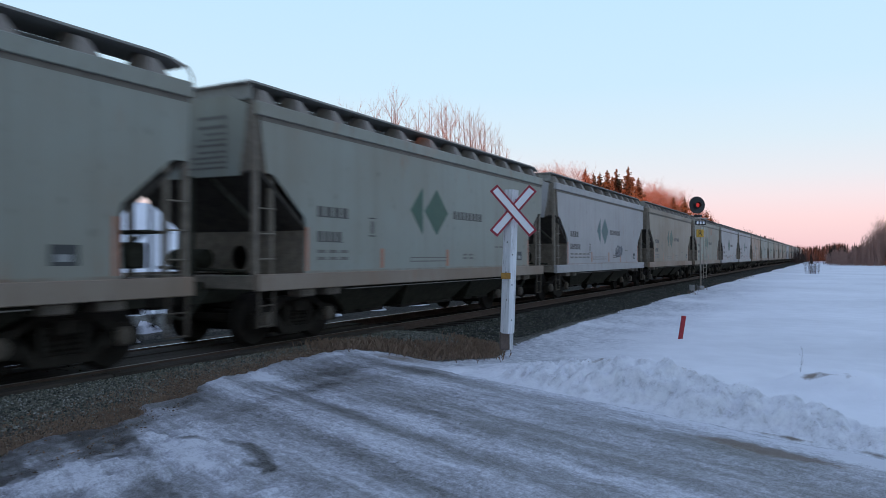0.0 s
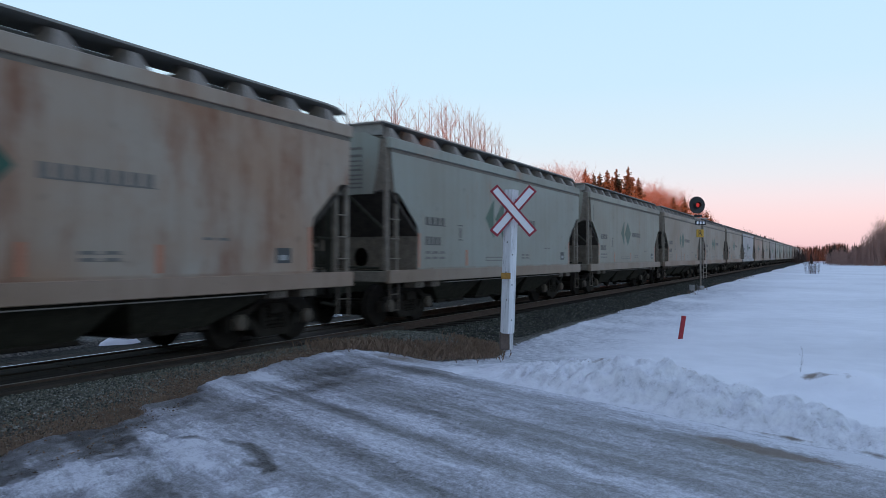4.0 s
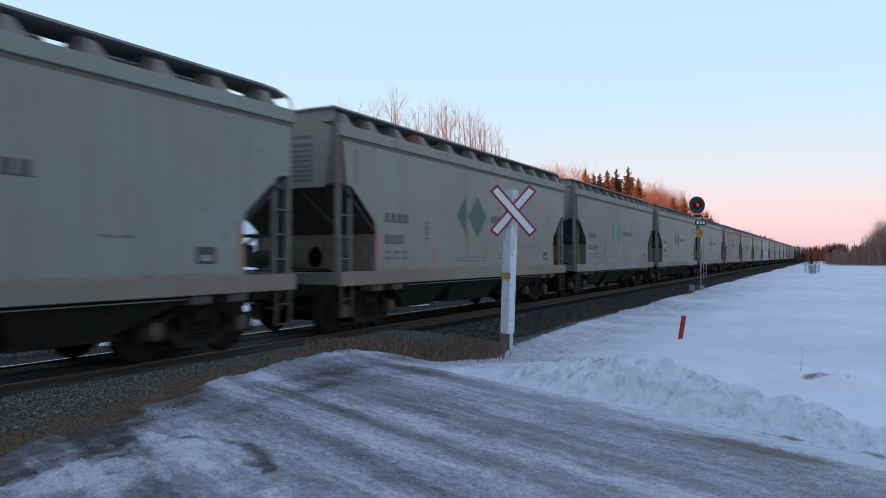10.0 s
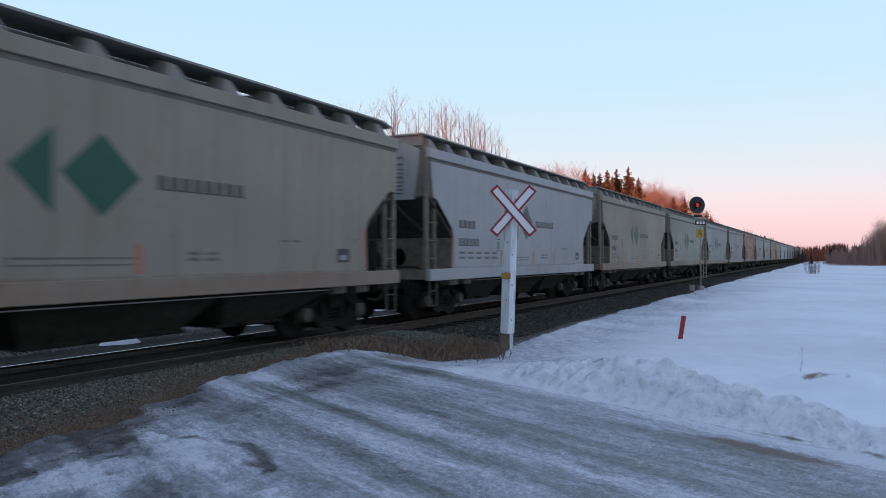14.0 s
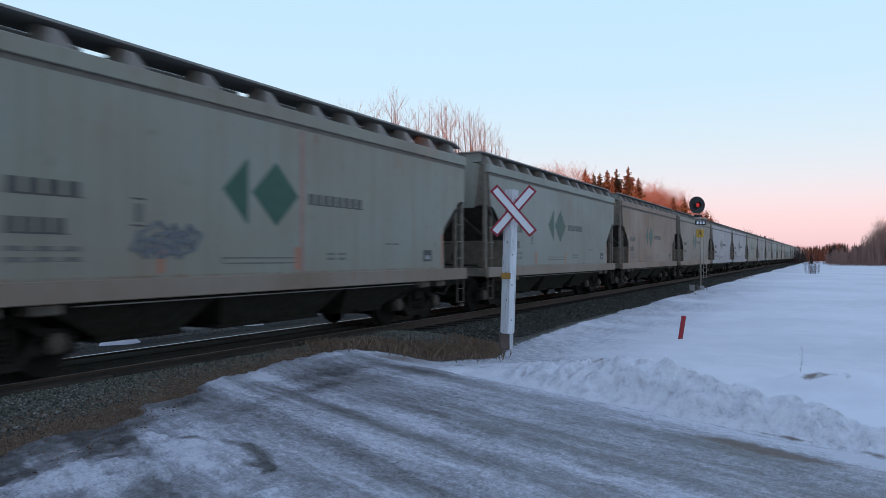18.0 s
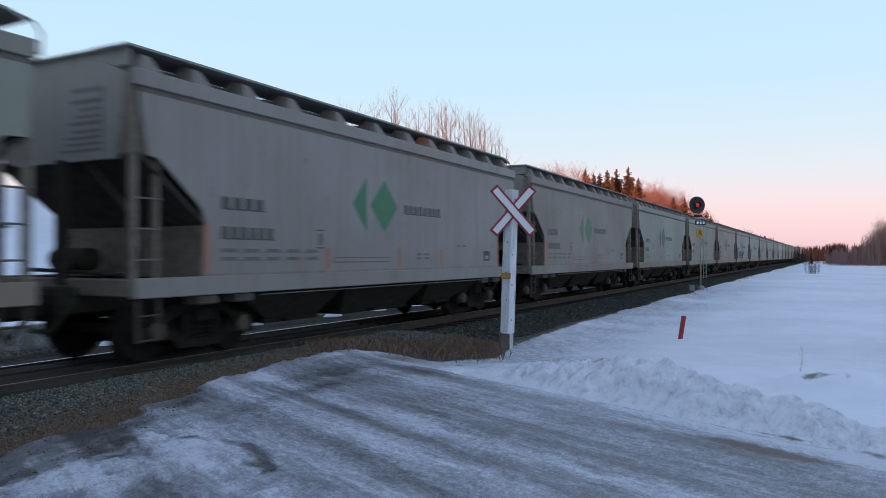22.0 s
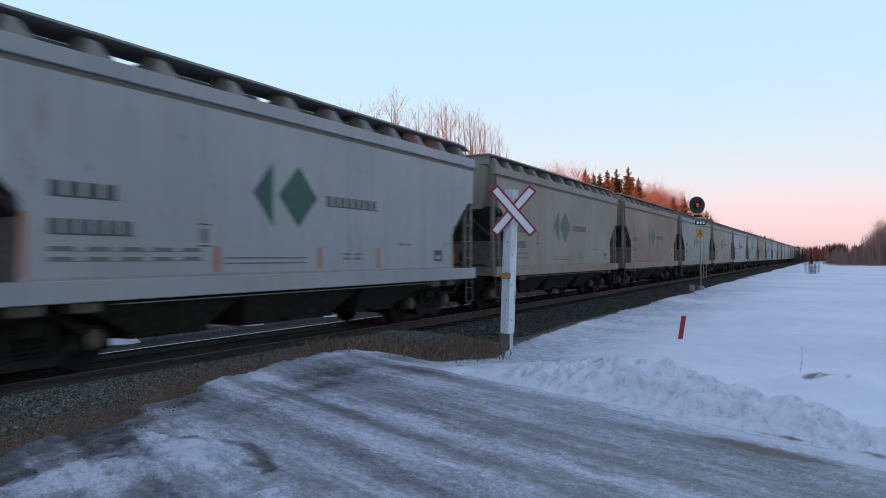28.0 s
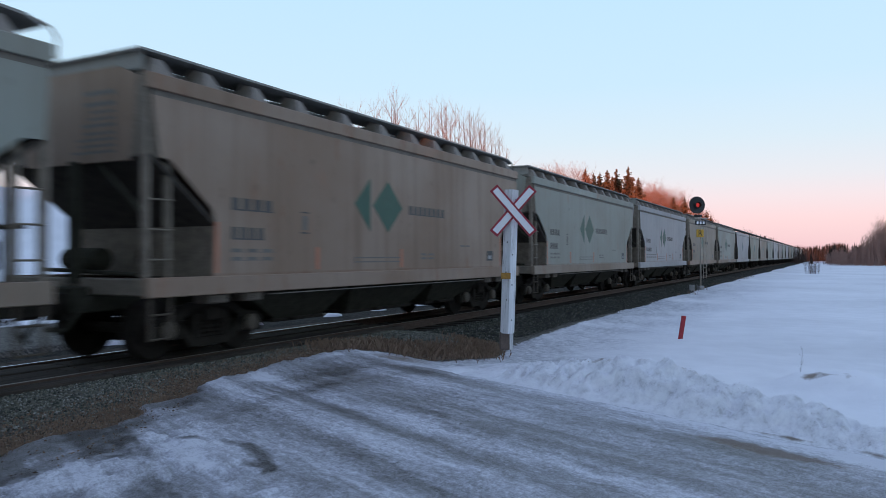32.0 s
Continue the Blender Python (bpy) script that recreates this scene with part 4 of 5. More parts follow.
def hopper_car(style):
    """One covered hopper. style: paint, logo, ink, layout, extras, label."""
    paint, logo, ink, layout, extras, label = style
    car = thing("hopper_car", pose(0, TRACK_Y, 0), label, "freight car", "hopper cars of the train")
    part("side_sheet", side_sheet(-1), paint, car)
    part("side_sheet", side_sheet(1), paint, car)
    for s in (-1, 1):
        y0, y1 = sorted((s * 1.60, s * 1.50))
        if s < 0:
            part("top_chord", Shape().box(-HX, HX, y0, y1, 3.915, 4.14, 0.012), paint, car)
            # recessed band, coloured dark for the shadow below the chord
            part("gutter_shade_band", Shape().box(-6.74, 6.74, -1.555, -1.5, 3.80, 3.92), CHORD_SHADE, car, "recessed band with the chord's shadow put into its colour")
        y0, y1 = sorted((s * 1.62, s * 1.50))
        part("side_sill", Shape().box(-HX, HX, y0, y1, 1.02, 1.30, 0.012), SILL_BROWN if paint in (P_BROWN, P_TAN, P_RUST, P_RED) else SILL_DUST if layout == "g" else paint, car)
    part("sill_lip", Shape().box(-4.30, 4.30, -1.61, -1.52, 0.965, 0.982, 0.004), LIP, car, "pale worn lower flange")
    roof = Shape().prism([(-1.5, 3.95), (1.5, 3.95), (1.5, 4.12), (0.9, 4.23), (0.5, 4.27), (-0.5, 4.27), (-0.9, 4.23), (-1.5, 4.12)], "x", -6.70, 6.70)
    part("roof", roof, ROOF_GRIME_SHADE, car, "grimy roof, darkened too for the shade under the walkway")
    for c in (-4.74, -1.58, 1.58, 4.74):
        part("hatch_cover", Shape().box(c - 1.36, c + 1.36, -0.44, 0.44, 4.26, 4.56, 0.03), ROOF_GRIME_SHADE, car)
    part("running_board", SHARED["running_board"], None, car)
    part("running_board", SHARED["running_board_far"], None, car)
    part("end_walkway", SHARED["end_walkway"], None, car)
    gr = Shape().tube((6.70, -1.36, 4.46), (6.90, -1.36, 4.42), 0.016, sides=6).tube((6.90, -1.36, 4.42), (7.0, -1.36, 4.30), 0.016, sides=6).tube((7.0, -1.36, 4.30), (7.0, -1.36, 4.05), 0.016, sides=6).tube((7.0, -1.36, 4.05), (6.76, -1.36, 4.0), 0.016, sides=6)
    part("grab_iron", gr, END_GRIME, car)
    gus = Shape()
    gus.add([(-0.16, -1.56, 4.135), (0.20, -1.56, 4.135), (0.20, -1.0, 4.20), (-0.16, -1.0, 4.20), (-0.06, -1.44, 4.38), (0.06, -1.44, 4.38), (0.06, -1.15, 4.475), (-0.06, -1.15, 4.475)],
            [(0, 1, 2, 3), (4, 5, 6, 7), (0, 1, 5, 4), (1, 2, 6, 5), (2, 3, 7, 6), (3, 0, 4, 7)])
    gm = gus.mesh("walkway_bracket", BRACKET)
    for x in (0.30, 1.23, 2.30, 3.42, 4.82, 6.20, 7.50, 8.60, 9.70, 10.8, 11.9, 13.0):
        part("walkway_bracket", gm, None, car, at=pose(x - HX, 0, 0))
    # ends
    for e in (-1, 1):
        x = e * 6.75
        end = Shape().prism([(-1.13, 2.95), (1.13, 2.95), (1.24, 3.60), (1.30, 4.13), (0.9, 4.30), (-0.9, 4.30), (-1.30, 4.13), (-1.24, 3.60)], "x", x, x - e * 0.04)
        part("end_sheet", end, paint, car)
        for s in (-1, 1):
            part("corner_sheet", corner_sheet(e, s), END_GRIME, car)
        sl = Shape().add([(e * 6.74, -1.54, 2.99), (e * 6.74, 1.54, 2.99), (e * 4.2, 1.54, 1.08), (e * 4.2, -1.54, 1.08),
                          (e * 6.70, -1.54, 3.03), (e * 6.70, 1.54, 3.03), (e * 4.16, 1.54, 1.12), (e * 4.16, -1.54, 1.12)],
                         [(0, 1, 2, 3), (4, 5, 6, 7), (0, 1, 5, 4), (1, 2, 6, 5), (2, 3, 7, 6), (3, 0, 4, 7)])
        part("slope_sheet", sl, SLOPE, car, "dark sloped end sheet")
        part("end_sill", Shape().box(min(x, x - e * 0.3), max(x, x - e * 0.3), -1.5, 1.5, 1.04, 1.28, 0.015), END_GRIME, car)
        for s in (-1, 1):
            y = s * 1.52
            part("corner_post", Shape().box(x - 0.05, x + 0.05, min(y, y - s * 0.10), max(y, y - s * 0.10), 1.28, 4.13, 0.012), END_GRIME, car)
            lad = Shape().box(e * 6.38 - 0.04, e * 6.38 + 0.04, min(y, y - s * 0.08), max(y, y - s * 0.08), 1.28, 2.97)
            for z in (1.55, 1.97, 2.39):
                lad.tube((e * 6.73, s * 1.56, z), (e * 6.35, s * 1.56, z), 0.014, sides=6)
            st = Shape().box(e * 6.73 - 0.03, e * 6.73 + 0.03, s * 1.55 - 0.01, s * 1.55 + 0.01, 0.42, 1.1).box(e * 6.37 - 0.03, e * 6.37 + 0.03, s * 1.55 - 0.01, s * 1.55 + 0.01, 0.42, 1.1)
            for z in (0.44, 0.78):
                st.tube((e * 6.73, s * 1.55, z), (e * 6.37, s * 1.55, z), 0.016, sides=6)
            if s < 0:
                part("ladder", lad, LADDER, car)
                part("sill_step", st, STEP, car)
        part("end_brace", Shape().box(x - 0.06, x + 0.06, -0.08, 0.08, 1.2, 2.98), UNDER, car)
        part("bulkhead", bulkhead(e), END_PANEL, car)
        part("coupler", SHARED["coupler"], None, car, at=AT_X[e])
        for px in (4.67, 5.45):
            part("jacking_pad", SHARED["pad"], None, car, at=pose(e * px, 0, 0))
        add_truck(car, e * TRUCK_X)
    rows = [(-0.85, 3.06), (-0.85, 4.0)]
    for z0, h, y1 in ((3.92, 0.06, -0.2), (3.76, 0.06, -0.2), (3.66, 0.03, -0.35), (3.56, 0.03, -0.3), (3.46, 0.045, -0.15), (3.35, 0.035, -0.2), (3.26, 0.035, -0.05), (3.17, 0.035, -0.1), (3.08, 0.035, 0.05)):
        rows += [(-0.843, z0 + h), (y1, z0 + h), (y1, z0), (-0.843, z0)]
    part("end_stencil", Shape().prism(rows, "x", -6.756, -6.748), INK_SOFT, car)
    part("centre_sill", SHARED["centre_sill"], None, car)
    for i in range(3):
        hop = part("hopper", SHARED["hopper%d" % i], None, car)
        part("outlet_gate", SHARED["gate%d" % i], None, hop)
    part("air_reservoir", SHARED["reservoir"], None, car)
    part("brake_valve", SHARED["valve"], None, car)
    part("brake_wheel", SHARED["brake_wheel"], None, car)
    # markings
    t0, t1, d0, d1 = (5.00, 5.56, 5.65, 6.83) if layout == "g" else (5.14, 5.63, 5.77, 6.84)
    tri = Shape().prism([(t1 - HX, 3.18), (t0 - HX, 2.64), (t1 - HX, 2.10)], "y", -SIDE - 0.004, -SIDE + 0.002)
    part("logo_triangle", tri, logo, car)
    mid = (d0 + d1) / 2 - HX
    dia = Shape().prism([(mid, 3.18), (d0 - HX, 2.64), (mid, 2.10), (d1 - HX, 2.64)], "y", -SIDE - 0.004, -SIDE + 0.002)
    part("logo_diamond", dia, logo, car)
    word_bars("logo_wordmark", 7.98, 9.95, 2.52, 2.72, 8, ink, car)
    word_bars("reporting_mark", 1.80, 2.95, 2.32, 2.52, 4, ink, car)
    word_bars("car_number", 1.80, 2.70 if layout == "g" else 3.2, 1.86, 2.06, 4 if layout == "g" else 6, ink, car)
    for j, z in enumerate((1.66, 1.53)):
        word_bars("data_stencil", 1.80, 3.0 + 1.7 * (layout == "p"), z, z + 0.06, 3 + 2 * (layout == "p"), INK_SOFT, car)
    px, pz, ph = (3.72, 2.00, 0.36) if layout == "g" else (4.47, 1.74, 0.32)
    for z in (pz, pz + ph):
        mark("data_panel", px, px + 0.26, z, z + 0.025, ink, car)
    mark("data_panel", px + 0.06, px + 0.20, pz + 0.06, pz + ph - 0.05, INK_SOFT, car)
    a0, a1 = (5.0 - HX, 6.75 - HX) if layout == "g" else (4.50 - HX, 6.55 - HX)
    part("data_line", Shape().prism([(a0, 1.475), (a1, 1.475), (a1, 1.50), (a0 + 0.02, 1.50), (a0 + 0.02, 1.56), (a1, 1.56), (a1, 1.585), (a0, 1.585)], "y", -SIDE - 0.004, -SIDE + 0.002), INK_SOFT, car)
    for z in (1.53, 1.62):
        word_bars("data_stencil", 8.6, 9.4, z, z + 0.045, 2, INK_SOFT, car)
    word_bars("data_stencil", 10.9, 11.6, 1.84, 1.88, 2, INK_SOFT, car)
    pl = part("placard", Shape().box(11.37 - HX, 11.76 - HX, -SIDE - 0.004, -SIDE + 0.002, 1.48, 1.74), PLACARD, car, "dark stencil panel")
    part("placard_line", Shape().box(11.45 - HX, 11.66 - HX, -SIDE - 0.008, -SIDE - 0.002, 1.53, 1.62), PLACARD_LINE, pl)
    for x in ((4.20, 7.56) if layout == "g" else (4.80, 7.69, 9.92)):
        mark("reflector", x, x + 0.13, 1.36, 1.76, ORANGE, car, "rust-orange reflector strip")
    for x in (1.41, 13.72):
        mark("reflector", x, x + 0.09, 1.34, 2.12, ORANGE, car, "rust-orange reflector strip")
    if "graffiti" in extras:
        rng = random.Random(5)
        g = Shape()
        y = -SIDE - 0.001

        def stroke(points, r):
            for a, b in zip(points, points[1:]):
                g.tube((a[0], y, a[1]), (b[0], y, b[1]), r, sides=4)

        def letter_shape(cx, cz, rx, rz, r):
            out = []
            for j in range(13):
                a = 6.283 * j / 12
                k = (1.12 if j % 2 else 0.80) * rng.uniform(0.85, 1.15)
                out.append((cx + rx * k * math.cos(a) + 0.10 * math.sin(a), cz + rz * k * (1 if math.sin(a) > 0 else 0.9) * math.sin(a)))
            stroke(out[:12] + out[:1], r)
            stroke([(cx - rx * 0.6, cz + rz * rng.uniform(-0.6, 0.2)), (cx + rng.uniform(-0.1, 0.1), cz + rz * rng.uniform(0.2, 0.9)), (cx + rx * 0.5, cz - rz * rng.uniform(0.1, 0.8))], r)

        if extras == "graffiti wide":
            for i in range(8):
                letter_shape((3.0 + 0.58 * i) * ALONG - HX, 1.72 + rng.uniform(-0.05, 0.08), 0.30, 0.36, rng.uniform(0.014, 0.026))
            stroke([((7.4 + 0.13 * i) * ALONG - HX, 1.95 + (0.2 if i % 2 else -0.16) * rng.uniform(0.5, 1.2)) for i in range(9)], 0.02)
            stroke([((7.5 + 0.2 * i) * ALONG - HX, 1.85 + 0.15 * i * rng.uniform(-0.5, 1)) for i in range(4)], 0.02)
        else:
            at = 3.75 if "line" in extras else 9.0
            for i in range(3):
                letter_shape((at + 0.35 + 0.32 * i) * ALONG - HX, 1.80 + rng.uniform(-0.04, 0.06), 0.26, 0.22, 0.028)
            stroke([((at + 0.12 * i) * ALONG - HX, 1.8 + (0.2 if i % 2 else -0.2) * rng.uniform(0.3, 1.2)) for i in range(12)], 0.026)
        part("graffiti", g, GRAFFITI, car, "scrawled dark spray paint")
    if "line" in extras:
        mark("paint_line", 7.72, 7.80, 1.31, 3.80, PINK_LINE, car, "faded red paint line")
    if extras == "runs":
        for x, z, hgt in ((5.7, 2.95, 0.86), (9.05, 3.3, 0.51), (9.75, 3.3, 0.51), (2.9, 3.4, 0.41)):
            mark("rust_run", x, x + 0.10, z, z + hgt, ORANGE, car, "orange rust run")
    mark("side_stain", 0.55, 0.62, 3.0, 3.7, INK_SOFT, car) if extras == "stain" else None
    return car


def far_car(paint, label):
    """The same car where it only ever stays far off: fewer, joined parts."""
    car = thing("hopper_car", pose(0, TRACK_Y, 0), label, "freight car", "hopper cars of the train")
    body = side_sheet(-1)
    part("side_sheet", body, paint, car)
    part("side_sheet", side_sheet(1), paint, car)
    part("top_chord", Shape().box(-HX, HX, -1.60, -1.50, 3.87, 4.14), paint, car)
    part("side_sill", Shape().box(-HX, HX, -1.62, -1.50, 1.02, 1.30), paint, car)
    part("roof", Shape().prism([(-1.5, 3.75), (1.5, 3.75), (1.5, 4.12), (0.5, 4.27), (-0.5, 4.27), (-1.5, 4.12)], "x", -6.77, 6.77), ROOF_GRIME_SHADE, car)
    part("running_board", SHARED["running_board"], None, car)
    ends = Shape()
    for e in (-1, 1):
        x = e * 6.75
        ends.box(min(x, x - e * 0.04), max(x, x - e * 0.04), -1.2, 1.2, 2.92, 4.1).box(x - 0.05, x + 0.05, -1.52, -1.40, 1.0, 4.13)
        ends.add([(e * (6.58 if e < 0 else 6.69), -1.575, 2.97), (e * 6.745, -1.10, 2.97), (e * 6.745, -1.28, 4.12), (e * 6.74, -1.575, 4.12), (e * (6.68 if e < 0 else 6.72), -1.575, 3.5)], [(0, 1, 2, 3, 4)])
        ends.add([(e * 6.73, -1.54, 2.96), (e * 6.73, 1.54, 2.96), (e * 4.0, 1.54, 0.98), (e * 4.0, -1.54, 0.98)], [(0, 1, 2, 3)])
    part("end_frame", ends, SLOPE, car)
    tri = Shape().prism([(6.24 - HX, 3.18), (5.65 - HX, 2.64), (6.24 - HX, 2.10), (6.83 - HX, 2.64)], "y", -SIDE - 0.004, -SIDE + 0.002)
    part("logo_diamond", tri, LOGO_FADED, car)
    part("centre_sill", SHARED["centre_sill"], None, car)
    for e in (-1, 1):
        t = part("truck", SHARED["bolster"], None, car, at=pose(e * TRUCK_X, 0, 0))
        part("side_frame", SHARED["side_frame"], None, t)
        for wx in (-0.89, 0.89):
            part("wheel", SHARED["wheel"], None, t, at=pose(wx, 0, 0.487))
    return car


SILL_DUST = paint_material("dusty_sill_paint", (0.285, 0.228, 0.178), (0.247, 0.181, 0.130), 0.3, 0.12)
SILL_BROWN = paint_material("brown_sill_paint", (0.310, 0.228, 0.172), (0.265, 0.182, 0.128), 0.35, 0.2)
P_GREEN = paint_material("grey_green_paint", (0.290, 0.303, 0.262), (0.276, 0.263, 0.216), 0.3)
P_SAGE = paint_material("sage_paint", (0.283, 0.284, 0.232), (0.276, 0.243, 0.190), 0.4, 0.12)
P_LIGHT = paint_material("pale_grey_paint", (0.395, 0.378, 0.366), (0.348, 0.330, 0.316), 0.3, 0.06)
P_GREY = paint_material("mid_grey_paint", (0.306, 0.277, 0.252), (0.270, 0.236, 0.208), 0.35, 0.10)
P_WARM = paint_material("warm_grey_paint", (0.280, 0.248, 0.216), (0.245, 0.205, 0.172), 0.4, 0.08)
P_TAN = paint_material("dusty_tan_paint", (0.305, 0.265, 0.210), (0.272, 0.220, 0.165), 0.45, 0.12)
P_BROWN = paint_material("brown_stained_paint", (0.315, 0.236, 0.180), (0.255, 0.175, 0.122), 0.55, 0.18)
P_RUST = paint_material("rust_streaked_paint", (0.356, 0.306, 0.250), (0.333, 0.220, 0.150), 0.4, 0.5, (0.20, 0.085, 0.045), 0.6)
P_RED = paint_material("rusted_through_paint", (0.42, 0.325, 0.245), (0.300, 0.128, 0.062), 0.35, 0.78, (0.150, 0.048, 0.022), 0.40)

STYLES = {
    "G": (P_GREEN, LOGO_GREEN, INK, "g", "", "grey-green covered hopper car with a green diamond logo"),
    "S": (P_SAGE, LOGO_GREEN, INK, "g", "stain", "dusty sage covered hopper car with a green diamond logo"),
    "L": (P_LIGHT, LOGO_GREEN, INK, "p", "", "pale grey covered hopper car with orange reflector strips"),
    "M": (P_GREY, LOGO_BRIGHT, INK, "p", "", "mid-grey covered hopper car with a bright green diamond logo"),
    "N": (P_WARM, LOGO_BRIGHT, INK, "p", "", "warm grey covered hopper car dulled by road dirt"),
    "T": (P_TAN, LOGO_GREEN, INK, "g", "", "dusty tan covered hopper car with dirt streaks"),
    "B": (P_BROWN, LOGO_GREEN, INK, "g", "", "brown-stained covered hopper car streaked with dirt"),
    "R": (P_RUST, LOGO_GREEN, INK_SOFT, "p", "", "pale covered hopper car streaked with orange rust"),
    "X": (P_RED, LOGO_GREEN, INK_SOFT, "p", "", "covered hopper car with sides rusted red-brown"),
    "Q": (P_LIGHT, LOGO_FADED, INK, "p", "graffiti", "pale grey covered hopper car with dark graffiti"),
    "W": (P_GREEN, LOGO_GREEN, INK, "g", "graffiti wide", "grey-green covered hopper car with a wide scrawl of graffiti"),
    "Y": (P_SAGE, LOGO_GREEN, INK, "g", "line graffiti", "dusty sage covered hopper car with a red paint line and graffiti"),
    "H": (P_SAGE, LOGO_GREEN, INK, "g", "runs", "sage covered hopper car with orange rust runs"),
}
# the train in order of passing; the first two have nearly gone by when the clip begins
ORDER = ("GG" "GQTHLLRGS" "TTTLB" "TMGSN" "SGBTT" "LTSG" "MXYGB" "TLLSM" "NGSTW" "GSGNL" "TBGTL" "GBGLT" "G")
first_of = {}
cars = []
for k, c in enumerate(ORDER):
    if c not in first_of:
        first_of[c] = hopper_car(STYLES[c])
        cars.append(first_of[c])
    else:
        cars.append(copy_thing(first_of[c], pose(0, TRACK_Y, 0)))
FAR = "LSTGLMGLTGSLMGTLGSBGLTGGSLTMGLGTSGLBGTLGSGLT"
far_of = {}
for c in FAR:
    if c not in far_of:
        far_of[c] = far_car(STYLES[c][0], STYLES[c][5])
        cars.append(far_of[c])
    else:
        cars.append(copy_thing(far_of[c], pose(0, TRACK_Y, 0)))

# ---------------------------------------------------------------- crossing sign, signal, stake
sign = thing("crossbuck_sign", pose(13.77, 5.60, -0.27, 0, 0, TURN + 2), "white railway crossbuck with red borders on a peeling post", "road sign")
# local x points away from the camera, local y to its left
post = Shape().prism([(-0.14, 0), (0, -0.14), (0.14, 0), (0, 0.14)], "z", 0.33, 3.2)
part("post", post, POST_WHITE, sign, at=pose(0, 0.09, 0, 1.8, 0, 0))
bolts = Shape()
for i, (z, y) in enumerate([(0.6, -0.06), (1.0, 0.05), (1.3, -0.05), (1.55, 0.07), (1.9, -0.04), (2.15, 0.06), (3.0, -0.07)]):
    bolts.lathe((-0.14 + abs(y), y, z), (-1, 0.6 if y > 0 else -0.6, 0), [(0, 0.014), (0.012, 0.012)], 8)
part("bolt_head", bolts, DARK_STEEL, sign, at=pose(0, 0.09, 0, 1.8, 0, 0))
part("stub_post", Shape().box(-0.03, 0.03, -0.035, 0.035, 0, 0.6, 0.006), POST_WHITE, sign)
part("base_block", Shape().box(-0.02, 0.16, 0.03, 0.22, 0.0, 0.36, 0.01), BARK_PALE, sign)
part("post_plate", Shape().box(-0.155, -0.14, -0.02, 0.17, 1.42, 1.54, 0.004), OCHRE, sign, "rusty ochre plate", at=pose(0, 0.05, 0, 0, 0, 0))
for turn in (49, -49):
    bl = part("blade", Shape().box(-0.012, 0.012, -0.60, 0.60, -0.10, 0.10, 0.003), SIGN_RED, sign, "red border", at=pose(-0.165 - (0.03 if turn > 0 else 0), -0.02, 2.77, turn, 0, 0))
    part("blade_face", Shape().box(-0.017, -0.011, -0.555, 0.555, -0.062, 0.062, 0.001), SIGN_WHITE, bl, "white blade face")

sig = thing("railway_signal", pose(46.0, 6.62, -0.47, 0, 0, TURN + 12), "round black railway signal showing red on a slim mast", "railway signal")
part("mast", Shape().tube((0, 0, 0.3), (0, 0, 4.45), 0.048, sides=14), MAST, sig, smooth=True)
part("base", Shape().box(-0.16, 0.16, -0.16, 0.16, -0.3, 0.32, 0.03), CONCRETE, sig)
tg = part("target", Shape().lathe((-0.12, 0.30, 5.1), (-1, 0, 0), [(0, 0.51), (0.03, 0.51), (0.04, 0.49), (0.02, 0.30), (0.02, 0.2)], 36), BLACK, sig)
part("hood", Shape().lathe((-0.10, 0.30, 5.1), (-1, 0, 0), [(0.0, 0.20), (0.24, 0.20), (0.24, 0.18), (0.05, 0.17)], 20), DARK_STEEL, tg)
part("lens", Shape().lathe((-0.20, 0.30, 5.1), (-1, 0, 0), [(0, 0.125), (0.03, 0.11), (0.05, 0.07), (0.055, 0.02)], 20), RED_LAMP, tg, "lit red lens")
part("lamp_case", Shape().box(-0.12, 0.35, 0.12, 0.48, 4.9, 5.3, 0.04).box(-0.05, 0.05, -0.1, 0.4, 4.4, 4.55, 0.02), DARK_STEEL, sig)
pl = part("number_plate", Shape().box(-0.12, -0.09, -0.28, 0.42, 3.93, 4.18, 0.004), BLACK, sig)
for y in (-0.2, 0.0, 0.2):
    part("plate_bar", Shape().box(-0.126, -0.119, y, y + 0.12, 3.98, 4.13), SIGN_WHITE, pl)
yp = part("yellow_plate", Shape().box(-0.12, -0.09, -0.14, 0.32, 3.2, 3.66, 0.004), YELLOW, sig)
fc = bpy.data.curves.new("letter", "FONT")
fc.body, fc.size, fc.align_x, fc.align_y, fc.extrude = "R", 0.46, "CENTER", "CENTER", 0.002
fc.materials.append(BLACK)
letter = new("letter", fc)
letter.parent = yp
letter.matrix_basis = pose(-0.125, 0.09, 3.43, 90, 0, -90)
lad = Shape()
for y in (-0.44, -0.26):
    lad.tube((0.1, y, 0.75), (0.1, y, 4.4), 0.013, sides=6)
for i in range(12):
    lad.tube((0.1, -0.44, 0.8 + i * 0.3), (0.1, -0.26, 0.8 + i * 0.3), 0.008, sides=5)
part("ladder", lad, MAST, sig)
part("cross_arm", Shape().box(-0.06, 0.0, -0.5, 0.4, 4.3, 4.36), MAST, sig)
box_at = (44.3, 6.85)
rc = thing("relay_box", pose(box_at[0], box_at[1], -0.55, 0, 0, 10), "small grey concrete relay box beside the track", "relay box")
part("case", Shape().box(-0.16, 0.16, -0.14, 0.14, 0, 0.46, 0.02), CONCRETE, rc)
part("lid", Shape().box(-0.18, 0.18, -0.16, 0.16, 0.46, 0.50, 0.012), CONCRETE, rc)

